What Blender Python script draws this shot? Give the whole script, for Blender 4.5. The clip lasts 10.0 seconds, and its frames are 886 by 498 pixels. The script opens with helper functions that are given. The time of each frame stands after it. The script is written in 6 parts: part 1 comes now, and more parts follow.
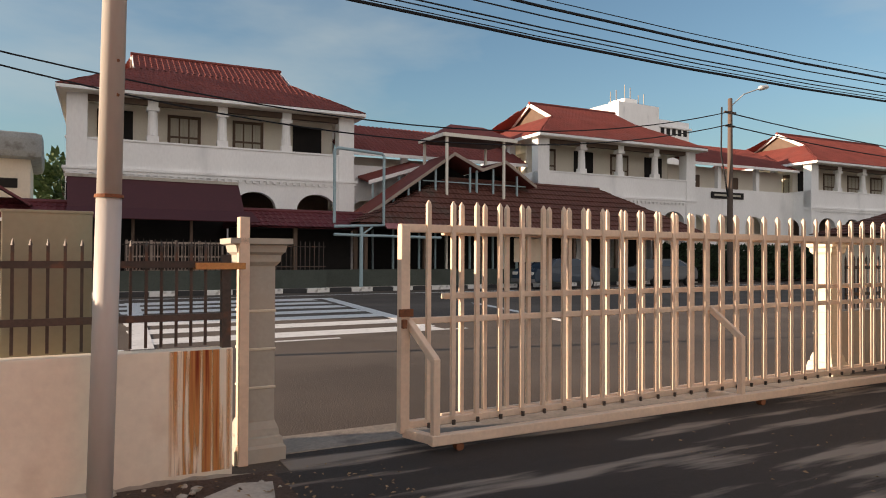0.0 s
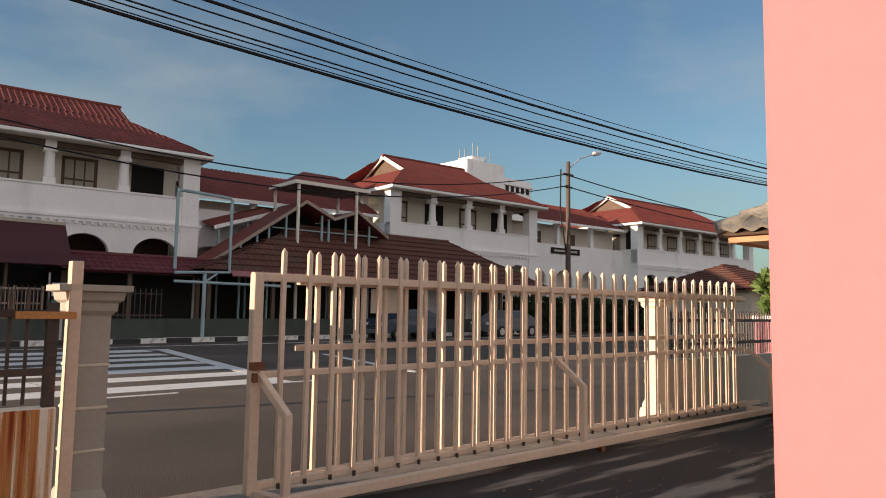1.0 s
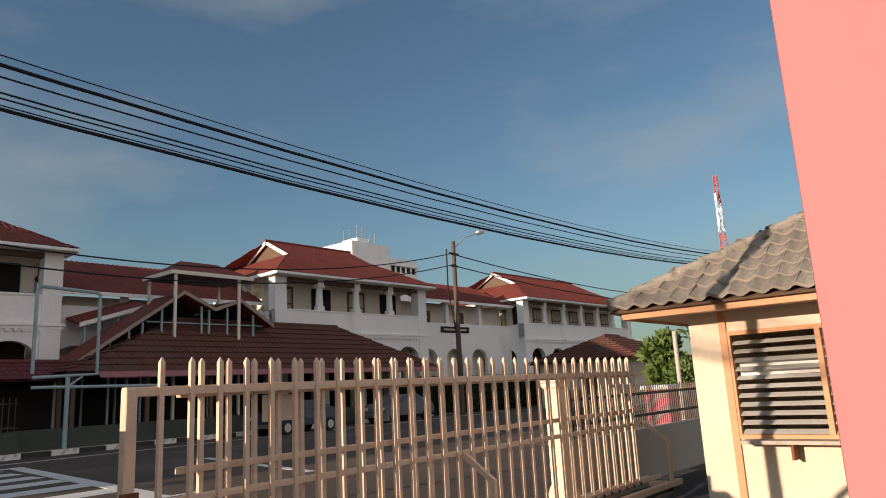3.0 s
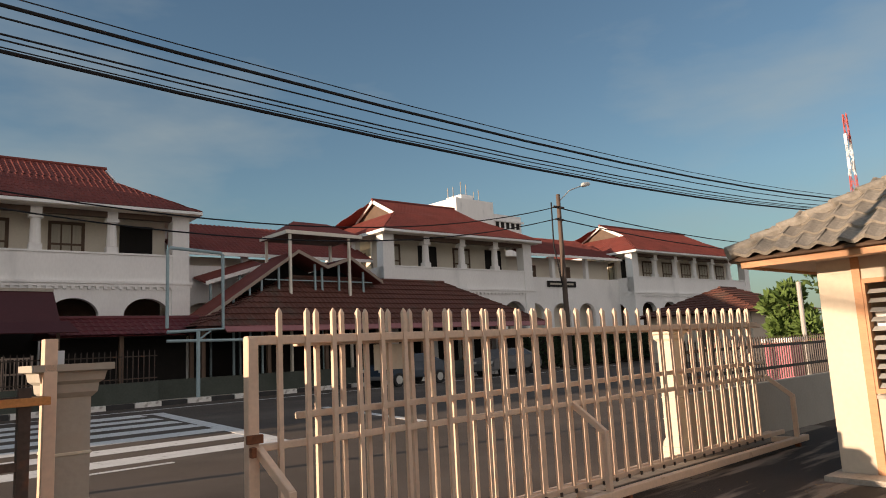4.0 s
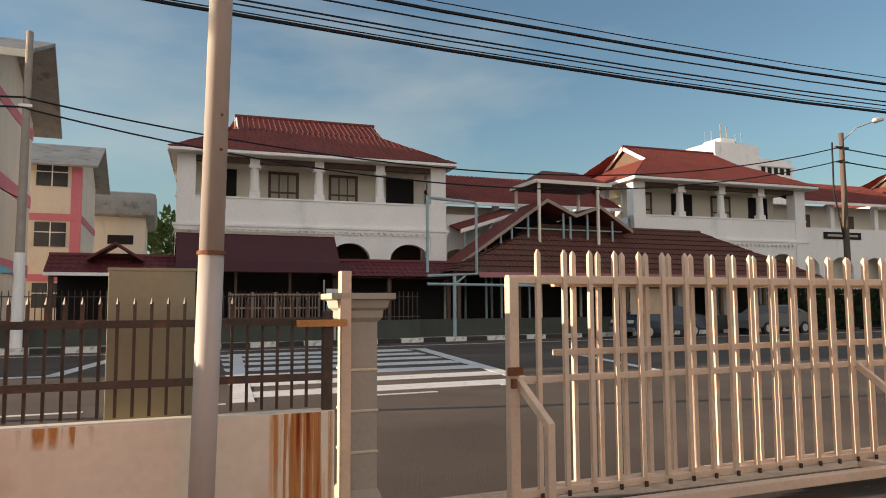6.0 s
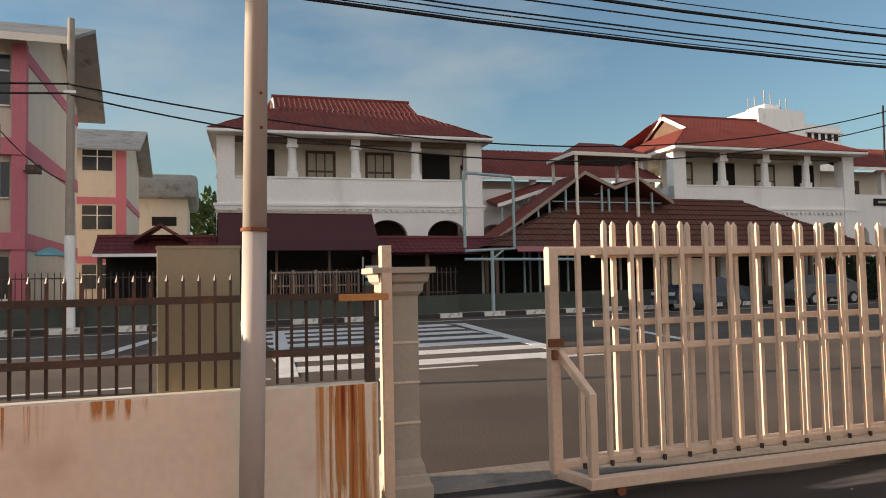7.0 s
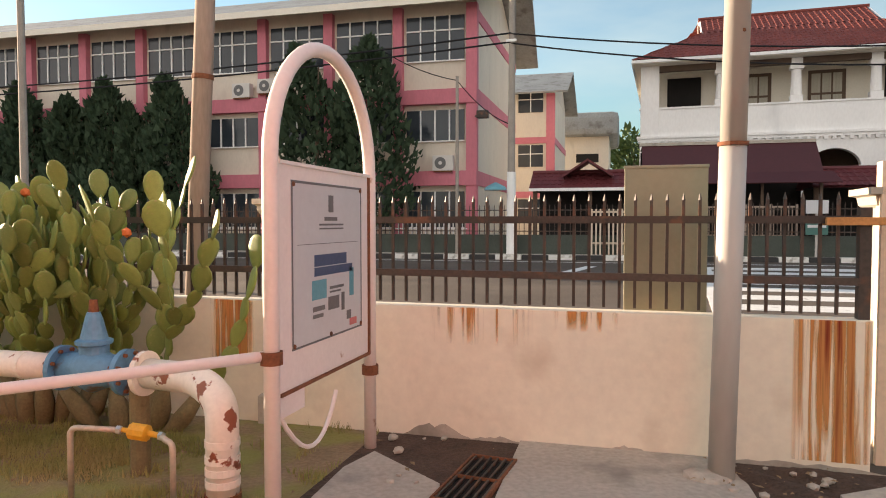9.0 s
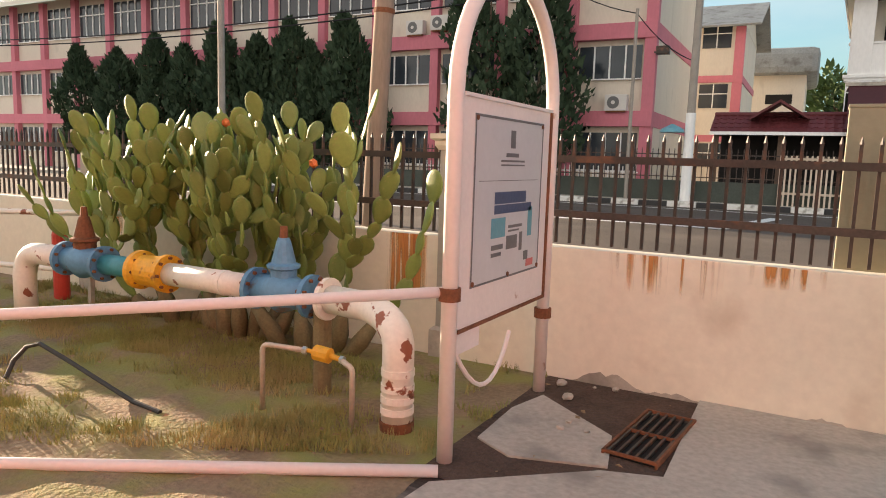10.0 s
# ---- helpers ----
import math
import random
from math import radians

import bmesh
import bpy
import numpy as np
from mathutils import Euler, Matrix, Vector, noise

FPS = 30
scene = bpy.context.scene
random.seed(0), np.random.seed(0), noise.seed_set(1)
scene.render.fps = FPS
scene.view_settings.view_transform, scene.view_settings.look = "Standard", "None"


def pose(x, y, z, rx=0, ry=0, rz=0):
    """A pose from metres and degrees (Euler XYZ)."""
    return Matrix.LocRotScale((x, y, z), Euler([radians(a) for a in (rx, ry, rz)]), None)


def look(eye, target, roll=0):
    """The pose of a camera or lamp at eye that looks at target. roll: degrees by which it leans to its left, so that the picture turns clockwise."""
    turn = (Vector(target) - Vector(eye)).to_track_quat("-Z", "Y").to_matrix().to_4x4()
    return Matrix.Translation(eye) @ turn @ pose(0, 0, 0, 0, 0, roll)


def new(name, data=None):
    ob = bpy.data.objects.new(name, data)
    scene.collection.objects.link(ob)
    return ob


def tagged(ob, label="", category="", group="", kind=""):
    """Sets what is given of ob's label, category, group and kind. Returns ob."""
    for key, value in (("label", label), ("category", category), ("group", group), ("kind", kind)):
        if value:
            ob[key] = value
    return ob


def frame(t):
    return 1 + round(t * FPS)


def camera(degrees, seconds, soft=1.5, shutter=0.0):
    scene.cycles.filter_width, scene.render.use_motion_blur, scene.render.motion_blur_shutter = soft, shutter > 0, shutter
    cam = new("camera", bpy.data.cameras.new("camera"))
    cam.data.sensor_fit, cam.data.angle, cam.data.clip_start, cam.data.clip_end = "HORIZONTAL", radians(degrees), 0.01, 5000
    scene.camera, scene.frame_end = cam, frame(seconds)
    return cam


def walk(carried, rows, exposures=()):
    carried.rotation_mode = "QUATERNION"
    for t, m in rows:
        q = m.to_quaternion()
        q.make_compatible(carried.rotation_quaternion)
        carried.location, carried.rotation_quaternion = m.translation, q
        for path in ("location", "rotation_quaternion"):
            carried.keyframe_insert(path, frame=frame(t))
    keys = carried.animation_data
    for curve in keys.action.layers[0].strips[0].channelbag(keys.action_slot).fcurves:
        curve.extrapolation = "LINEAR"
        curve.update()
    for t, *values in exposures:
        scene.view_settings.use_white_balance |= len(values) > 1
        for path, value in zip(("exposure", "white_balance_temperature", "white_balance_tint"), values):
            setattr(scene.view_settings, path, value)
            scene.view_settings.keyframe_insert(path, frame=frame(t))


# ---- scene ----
cam = camera(65.5, 10.0, soft=1.0)
PATH = [
    (0, (1.891, -0.357, 1.492), (2.844, 1.401, 1.515), 0.3),
    (0.5, (1.862, -0.328, 1.501), (3.037, 1.287, 1.606), 0.0),
    (1, (1.858, -0.292, 1.501), (3.161, 1.215, 1.673), 0.9),
    (1.5, (1.926, -0.173, 1.5), (3.378, 1.178, 1.76), 3.5),
    (2, (1.917, -0.109, 1.554), (3.462, 1.153, 1.708), 0.7),
    (2.2, (1.907, -0.076, 1.617), (3.43, 1.208, 1.801), -0.5),
    (3.3, (2.009, -0.019, 1.639), (3.519, 1.223, 2.062), -3.2),
    (3.5, (2.016, -0.008, 1.634), (3.488, 1.295, 2.005), -3.6),
    (4, (2.032, 0.035, 1.599), (3.344, 1.518, 1.885), -2.9),
    (4.5, (1.987, -0.013, 1.565), (3.059, 1.656, 1.814), -1.2),
    (5, (1.956, -0.024, 1.542), (2.805, 1.774, 1.757), -0.3),
    (5.5, (1.933, 0.009, 1.537), (2.686, 1.853, 1.727), 0.0),
    (7, (1.908, -0.005, 1.517), (2.52, 1.897, 1.61), -1.2),
    (7.5, (1.865, -0.006, 1.491), (2.315, 1.941, 1.557), -0.0),
    (7.9, (1.827, -0.006, 1.481), (2.09, 1.976, 1.513), 0.3),
    (8, (1.806, 0.015, 1.472), (1.995, 2.006, 1.491), 0.4),
    (8.5, (1.711, 0.068, 1.448), (1.476, 2.053, 1.398), 0.7),
    (9, (1.598, 0.115, 1.418), (1.057, 2.039, 1.34), -0.0),
    (9.5, (1.524, 0.151, 1.401), (0.804, 2.009, 1.236), 0.4),
    (10, (1.455, 0.203, 1.4), (0.495, 1.938, 1.144), 1.8),
]
WALK = [(t, look(eye, aim, roll)) for t, eye, aim, roll in PATH]
walk(cam, WALK, exposures=[(0.0, 0.95, 7900, 22), (2.0, 0.4, 7300, 22), (3.5, 0.42, 7800, 22), (5.0, 0.88, 8200, 20), (7.5, 1.0, 7900, 20), (8.5, 1.45, 8000, 19), (10.0, 1.65, 8000, 17)])

# ---- world, sun ----
SUN_AZ = radians(168.0)      # where the sun stands, from +x towards +y
SUN_EL = radians(9.7)
world = bpy.data.worlds.new("world")
scene.world = world
world.use_nodes = True
wt = world.node_tree
wt.nodes.clear()
w_out = wt.nodes.new("ShaderNodeOutputWorld")
w_bg = wt.nodes.new("ShaderNodeBackground")
w_sky = wt.nodes.new("ShaderNodeTexSky")
w_sky.sky_type = "NISHITA"
w_sky.sun_disc = False
w_sky.sun_elevation = radians(16.0)
w_sky.sun_rotation = radians(90) - SUN_AZ
w_sky.air_density, w_sky.dust_density, w_sky.ozone_density = 1.2, 0.6, 3.0
w_tc = wt.nodes.new("ShaderNodeTexCoord")
w_map = wt.nodes.new("ShaderNodeMapping")
w_map.inputs["Scale"].default_value = (1.6, 1.6, 5.0)
w_noise = wt.nodes.new("ShaderNodeTexNoise")
w_noise.inputs["Scale"].default_value = 1.4
w_noise.inputs["Detail"].default_value = 6
w_noise.inputs["Roughness"].default_value = 0.52
w_ramp = wt.nodes.new("ShaderNodeMapRange")
w_ramp.inputs["From Min"].default_value = 0.45
w_ramp.inputs["From Max"].default_value = 0.75
w_ramp.inputs["To Max"].default_value = 0.6
w_mix = wt.nodes.new("ShaderNodeMix")
w_mix.data_type = "RGBA"
w_mix.inputs["B"].default_value = (4.4, 4.2, 4.3, 1)
wt.links.new(w_tc.outputs["Generated"], w_map.inputs["Vector"])
wt.links.new(w_map.outputs["Vector"], w_noise.inputs["Vector"])
wt.links.new(w_noise.outputs["Fac"], w_ramp.inputs["Value"])
wt.links.new(w_ramp.outputs["Result"], w_mix.inputs["Factor"])
wt.links.new(w_sky.outputs["Color"], w_mix.inputs["A"])
# pale haze low over the horizon
w_sep = wt.nodes.new("ShaderNodeSeparateXYZ")
w_low = wt.nodes.new("ShaderNodeMapRange")
w_low.inputs["From Min"].default_value, w_low.inputs["From Max"].default_value = 0.0, 0.22
w_low.inputs["To Min"].default_value, w_low.inputs["To Max"].default_value = 0.55, 0.0
w_haze = wt.nodes.new("ShaderNodeMix")
w_haze.data_type = "RGBA"
w_haze.inputs["B"].default_value = (1.55, 2.25, 2.6, 1)
wt.links.new(w_tc.outputs["Generated"], w_sep.inputs["Vector"])
wt.links.new(w_sep.outputs["Z"], w_low.inputs["Value"])
wt.links.new(w_low.outputs["Result"], w_haze.inputs["Factor"])
wt.links.new(w_mix.outputs["Result"], w_haze.inputs["A"])
w_veil = wt.nodes.new("ShaderNodeMix")
w_veil.data_type, w_veil.blend_type = "RGBA", "MULTIPLY"
w_veil.inputs["Factor"].default_value = 1.0
w_veil.inputs["B"].default_value = (0.68, 0.92, 0.97, 1)
wt.links.new(w_haze.outputs["Result"], w_veil.inputs["A"])
# unseen sunlit clouds added to the south, brightening facades that face them
w_south = wt.nodes.new("ShaderNodeMapRange")
w_south.inputs["From Min"].default_value, w_south.inputs["From Max"].default_value = 0.0, -0.7
w_south.inputs["To Min"].default_value, w_south.inputs["To Max"].default_value = 0.0, 1.5
w_south_fill = wt.nodes.new("ShaderNodeMath")
w_south_fill.operation = "MULTIPLY"
w_south_fill.use_clamp = True
w_fill_mix = wt.nodes.new("ShaderNodeMix")
w_fill_mix.data_type = "RGBA"
w_fill_mix.inputs["B"].default_value = (6.1, 6.4, 6.7, 1)
wt.links.new(w_sep.outputs["Y"], w_south.inputs["Value"])
wt.links.new(w_south.outputs["Result"], w_south_fill.inputs[0])
wt.links.new(w_noise.outputs["Fac"], w_south_fill.inputs[1])
wt.links.new(w_south_fill.outputs[0], w_fill_mix.inputs["Factor"])
wt.links.new(w_veil.outputs["Result"], w_fill_mix.inputs["A"])
wt.links.new(w_fill_mix.outputs["Result"], w_bg.inputs["Color"])
w_bg.inputs["Strength"].default_value = 0.082
wt.links.new(w_bg.outputs["Background"], w_out.inputs["Surface"])

sun_data = bpy.data.lights.new("sun", "SUN")
sun_data.energy, sun_data.angle, sun_data.color = 4.6, radians(0.3), (1.0, 0.86, 0.70)
sun = new("sun", sun_data)
sun_dir = Vector((math.cos(SUN_AZ) * math.cos(SUN_EL), math.sin(SUN_AZ) * math.cos(SUN_EL), math.sin(SUN_EL)))
sun.matrix_world = look((0, 0, 0), -sun_dir)


# ---- materials ----
def mat(name, color, rough=0.7, metal=0.0, vary=0.25, scale=3.0, fine=40.0, bump=0.2, depth=0.01,
        stain=None, stain_at=(0.55, 0.7), stain_scale=1.5, stretch=(1, 1, 1), rand=0.0):
    """A surface with broad and fine variation, bump, an optional stain colour and variation by object."""
    m = bpy.data.materials.new(name)
    m.use_nodes = True
    nt = m.node_tree
    n, l = nt.nodes, nt.links
    b = n["Principled BSDF"]
    b.inputs["Roughness"].default_value, b.inputs["Metallic"].default_value = rough, metal
    tc = n.new("ShaderNodeTexCoord")
    mp = n.new("ShaderNodeMapping")
    mp.inputs["Scale"].default_value = stretch
    l.new(tc.outputs["Object"], mp.inputs["Vector"])
    big, small = n.new("ShaderNodeTexNoise"), n.new("ShaderNodeTexNoise")
    for node, s in ((big, scale), (small, fine)):
        node.inputs["Scale"].default_value = s
        node.inputs["Detail"].default_value = 5
        l.new(mp.outputs["Vector"], node.inputs["Vector"])
    add = n.new("ShaderNodeMath")
    add.operation = "ADD"
    l.new(big.outputs["Fac"], add.inputs[0])
    l.new(small.outputs["Fac"], add.inputs[1])
    mr = n.new("ShaderNodeMapRange")
    mr.inputs["From Min"].default_value, mr.inputs["From Max"].default_value = 0.6, 1.4
    mr.inputs["To Min"].default_value, mr.inputs["To Max"].default_value = 1 - vary, 1 + vary
    l.new(add.outputs[0], mr.inputs["Value"])
    value = mr.outputs["Result"]
    if rand:
        info = n.new("ShaderNodeObjectInfo")
        r2 = n.new("ShaderNodeMapRange")
        r2.inputs["To Min"].default_value, r2.inputs["To Max"].default_value = 1 - rand, 1 + rand
        l.new(info.outputs["Random"], r2.inputs["Value"])
        mul = n.new("ShaderNodeMath")
        mul.operation = "MULTIPLY"
        l.new(value, mul.inputs[0])
        l.new(r2.outputs["Result"], mul.inputs[1])
        value = mul.outputs[0]
    hsv = n.new("ShaderNodeHueSaturation")
    hsv.inputs["Color"].default_value = (*color, 1)
    l.new(value, hsv.inputs["Value"])
    out = hsv.outputs["Color"]
    if stain:
        sn = n.new("ShaderNodeTexNoise")
        sn.inputs["Scale"].default_value, sn.inputs["Detail"].default_value = stain_scale, 6
        l.new(mp.outputs["Vector"], sn.inputs["Vector"])
        sr = n.new("ShaderNodeMapRange")
        sr.inputs["From Min"].default_value, sr.inputs["From Max"].default_value = stain_at
        l.new(sn.outputs["Fac"], sr.inputs["Value"])
        mx = n.new("ShaderNodeMix")
        mx.data_type = "RGBA"
        mx.inputs["B"].default_value = (*stain, 1)
        l.new(sr.outputs["Result"], mx.inputs["Factor"])
        l.new(out, mx.inputs["A"])
        out = mx.outputs["Result"]
    l.new(out, b.inputs["Base Color"])
    if bump:
        bp = n.new("ShaderNodeBump")
        bp.inputs["Strength"].default_value, bp.inputs["Distance"].default_value = bump, depth
        l.new(small.outputs["Fac"], bp.inputs["Height"])
        l.new(bp.outputs["Normal"], b.inputs["Normal"])
    return m


ASPHALT = mat("asphalt", (0.086, 0.064, 0.049), 0.9, vary=0.4, scale=0.45, fine=60, bump=0.6, stain=(0.15, 0.118, 0.095), stain_at=(0.5, 0.75), stain_scale=0.25)
# pale streaks: dry wear plus low sunlight painted into the colour
SUN_STREAKED_ASPHALT = mat("sun_streaked_yard_asphalt", (0.036, 0.028, 0.023), 0.85, vary=0.5, scale=0.8, fine=50, bump=0.6, stain=(0.27, 0.225, 0.185), stain_at=(0.53, 0.60), stain_scale=0.8, stretch=(0.45, 3.2, 1))
CONCRETE = mat("concrete", (0.44, 0.395, 0.335), 0.9, vary=0.25, scale=1.2, fine=30, bump=0.4, stain=(0.24, 0.22, 0.19), stain_scale=1.8)
ROADPAINT = mat("road_paint", (0.72, 0.72, 0.70), 0.7, vary=0.15, scale=2, fine=25, bump=0.1, stain=(0.35, 0.34, 0.32), stain_at=(0.6, 0.72), stain_scale=5)
KERB_WHITE = mat("kerb_white", (0.75, 0.74, 0.70), 0.8, vary=0.15, stain=(0.4, 0.38, 0.34), stain_scale=4)
KERB_BLACK = mat("kerb_black", (0.035, 0.035, 0.035), 0.8)
CREAM = mat("cream_plaster", (0.81, 0.745, 0.62), 0.85, vary=0.08, scale=1.2, fine=18, bump=0.25, depth=0.006, stain=(0.58, 0.48, 0.37), stain_at=(0.6, 0.8), stain_scale=1.6)
BOOTH_CREAM = mat("booth_cream", (0.65, 0.57, 0.46), 0.85, vary=0.08, scale=1.2, fine=18, bump=0.25, depth=0.006)
WORN_SILL = mat("worn_sill", (0.25, 0.215, 0.18), 0.9, vary=0.3, scale=2, fine=30, bump=0.5, stain=(0.14, 0.115, 0.10), stain_scale=2.5)
WHITE_PAINT = mat("white_paint", (0.88, 0.88, 0.86), 0.8, vary=0.07, scale=0.7, fine=12, bump=0.15, stain=(0.68, 0.69, 0.68), stain_at=(0.58, 0.8), stain_scale=0.8, stretch=(1, 1, 0.4))
OFF_WHITE = mat("inner_wall", (0.80, 0.75, 0.65), 0.85, vary=0.06, scale=0.7, fine=12, bump=0.1)
ROOF_RED = mat("red_roof_tiles", (0.20, 0.043, 0.032), 0.85, vary=0.3, scale=1.0, fine=9, bump=0.2, stain=(0.20, 0.055, 0.045), stain_scale=0.8)
ROOF_BROWN = mat("brown_roof_tiles", (0.125, 0.045, 0.032), 0.8, vary=0.3, scale=1.0, fine=9, bump=0.2, stain=(0.10, 0.06, 0.045), stain_scale=0.8)
ROOF_PINKISH = mat("faded_red_sheet", (0.36, 0.14, 0.14), 0.6, vary=0.15)
MAROON = mat("maroon_sheet", (0.068, 0.014, 0.016), 0.6, vary=0.15, scale=1.0, fine=10, bump=0.1)
MAROON_TILE = mat("maroon_tiles", (0.13, 0.024, 0.028), 0.65, vary=0.25, scale=1.0, fine=10)
PINK = mat("pink_paint", (0.62, 0.19, 0.24), 0.8, vary=0.1, scale=0.8, fine=12, bump=0.15, stain=(0.45, 0.16, 0.19), stain_at=(0.6, 0.85), stretch=(1, 1, 0.4))
PEACH_PANEL = mat("cream_panels", (0.70, 0.63, 0.53), 0.85, vary=0.08, scale=0.8, fine=12, bump=0.15, stain=(0.5, 0.44, 0.37), stain_at=(0.6, 0.85), stretch=(1, 1, 0.4))
SALMON = mat("salmon_plaster", (0.57, 0.19, 0.20), 0.8, vary=0.05, scale=1.5, fine=30, bump=0.2, depth=0.004)
GREY_ROOF = mat("grey_sheet_roof", (0.28, 0.29, 0.28), 0.7, vary=0.25, scale=0.8, fine=10, stain=(0.16, 0.15, 0.14))
GATE_PAINT = mat("cream_gate_paint", (0.72, 0.55, 0.42), 0.5, vary=0.12, scale=3, fine=30, bump=0.15, depth=0.003, stain=(0.38, 0.20, 0.10), stain_at=(0.66, 0.76), stain_scale=5)
PILLAR_GREY = mat("pillar_plaster", (0.39, 0.365, 0.315), 0.85, vary=0.1, scale=2, fine=25, bump=0.25, depth=0.006, stain=(0.40, 0.36, 0.30), stain_scale=3)
PILLAR_CREAM = mat("cream_pillar_plaster", (0.64, 0.585, 0.47), 0.85, vary=0.1, scale=2, fine=25, bump=0.25, depth=0.006)
FENCE_DARK = mat("dark_fence_paint", (0.055, 0.038, 0.03), 0.55, vary=0.4, scale=5, fine=50, bump=0.3, depth=0.003, stain=(0.17, 0.07, 0.035), stain_at=(0.55, 0.68), stain_scale=6, rand=0.35)
ORANGE_RUST = mat("orange_rust", (0.55, 0.25, 0.09), 0.85, vary=0.3, scale=8, fine=50, bump=0.4, depth=0.004)
RUST = mat("rust", (0.20, 0.075, 0.035), 0.9, vary=0.4, scale=8, fine=60, bump=0.5, depth=0.004)
STEEL_POLE = mat("galvanised_pole", (0.45, 0.43, 0.40), 0.55, vary=0.08, scale=1.2, fine=20, bump=0.08, stain=(0.44, 0.42, 0.39), stain_at=(0.55, 0.8), stretch=(1, 1, 0.3))
CONC_POLE = mat("concrete_pole", (0.34, 0.30, 0.26), 0.9, vary=0.2)
DARK_POLE = mat("dark_timber_pole", (0.11, 0.08, 0.065), 0.9, vary=0.2, stretch=(1, 1, 0.2))
BROWN_POLE = mat("weathered_pole", (0.36, 0.285, 0.235), 0.9, vary=0.2, stretch=(1, 1, 0.2))
CABLE = mat("black_cable", (0.006, 0.006, 0.008), 0.8, vary=0.1, bump=0)
DARK_GLASS = mat("dark_window_glass", (0.035, 0.045, 0.055), 0.12, vary=0.3, scale=0.6, bump=0)
# brown wood; also the painted shade behind the school arches
DARK_WOOD_AND_SHADE = mat("dark_brown_wood_and_shade", (0.12, 0.075, 0.05), 0.7, vary=0.25, scale=3)
CURTAIN = mat("pale_curtain", (0.45, 0.42, 0.35), 0.9, vary=0.2, scale=3, stretch=(4, 4, 0.3))
# near-black for the name board and for shade painted into interiors and openings
SHADE = mat("painted_shade_black", (0.014, 0.012, 0.011), 0.9, vary=0.3)
LEAF = mat("foliage", (0.055, 0.095, 0.03), 0.8, vary=0.4, scale=4, fine=20, rand=0.2)
CYPRESS = mat("conifer_foliage", (0.03, 0.06, 0.028), 0.85, vary=0.5, scale=5, fine=25)
BARK = mat("bark", (0.14, 0.10, 0.07), 0.95, vary=0.3, scale=6, bump=0.6, depth=0.02)


# ---- mesh helpers ----
def part(name, bm, material, parent=None, label="", smooth=False):
    """Links a bmesh as one mesh object, under a thing or a part."""
    me = bpy.data.meshes.new(name)
    bmesh.ops.recalc_face_normals(bm, faces=bm.faces)
    bm.to_mesh(me)
    bm.free()
    me.materials.append(material)
    if smooth:
        for p in me.polygons:
            p.use_smooth = True
    ob = new(name, me)
    if parent:
        ob.parent = parent
    if label:
        ob["label"] = label
    return ob


def thing(name, label, category, at=(0, 0, 0), rz=0, group="", kind=""):
    ob = new(name)
    ob.empty_display_size = 0.1
    ob.matrix_basis = pose(*at, 0, 0, rz)
    return tagged(ob, label, category, group, kind)


def box(bm, x0, x1, y0, y1, z0, z1, bevel=0.0):
    r = bmesh.ops.create_cube(bm, size=1, matrix=Matrix.LocRotScale(((x0 + x1) / 2, (y0 + y1) / 2, (z0 + z1) / 2), None, (x1 - x0, y1 - y0, z1 - z0)))
    if bevel:
        edges = list({e for v in r["verts"] for e in v.link_edges})
        bmesh.ops.bevel(bm, geom=edges, offset=bevel, segments=2, affect="EDGES", profile=0.6)
    return bm


def boxed(*a, **k):
    return box(bmesh.new(), *a, **k)


def rod(bm, a, b, r0, r1=None, seg=12):
    """A capped cylinder or cone from a to b."""
    a, b = Vector(a), Vector(b)
    d = b - a
    m = Matrix.Translation((a + b) / 2) @ d.to_track_quat("Z", "Y").to_matrix().to_4x4()
    bmesh.ops.create_cone(bm, cap_ends=True, segments=seg, radius1=r0, radius2=r0 if r1 is None else r1, depth=d.length, matrix=m)
    return bm


def tube(bm, pts, r, seg=10):
    """A pipe with mitred bends along points."""
    pts = [Vector(p) for p in pts]
    rings = []
    side = None
    for i, p in enumerate(pts):
        d = (pts[min(i + 1, len(pts) - 1)] - pts[max(i - 1, 0)]).normalized()
        if side is None:
            side = d.orthogonal().normalized()
        side = (side - d * side.dot(d)).normalized()
        up = d.cross(side)
        rr = r[i] if isinstance(r, (list, tuple)) else r
        rings.append([bm.verts.new(p + (side * math.cos(2 * math.pi * k / seg) + up * math.sin(2 * math.pi * k / seg)) * rr) for k in range(seg)])
    for a, b in zip(rings, rings[1:]):
        for k in range(seg):
            bm.faces.new((a[k], a[(k + 1) % seg], b[(k + 1) % seg], b[k]))
    bm.faces.new(rings[0][::-1])
    bm.faces.new(rings[-1])
    return bm


def arc(p0, p1, p2, n=8):
    """Points on a bend from p0 to p2 with its corner at p1."""
    p0, p1, p2 = Vector(p0), Vector(p1), Vector(p2)
    return [p0 * (1 - s) ** 2 + p1 * 2 * s * (1 - s) + p2 * s ** 2 for s in [k / n for k in range(n + 1)]]


def profile(bm, pts, half_y=None):
    """Square-plan solid: rows of (half width, z)."""
    rings = [[bm.verts.new((sx * h, sy * h, z)) for sx, sy in ((-1, -1), (1, -1), (1, 1), (-1, 1))] for h, z in pts]
    for a, b in zip(rings, rings[1:]):
        for k in range(4):
            bm.faces.new((a[k], a[(k + 1) % 4], b[(k + 1) % 4], b[k]))
    bm.faces.new(rings[0][::-1])
    bm.faces.new(rings[-1])
    return bm


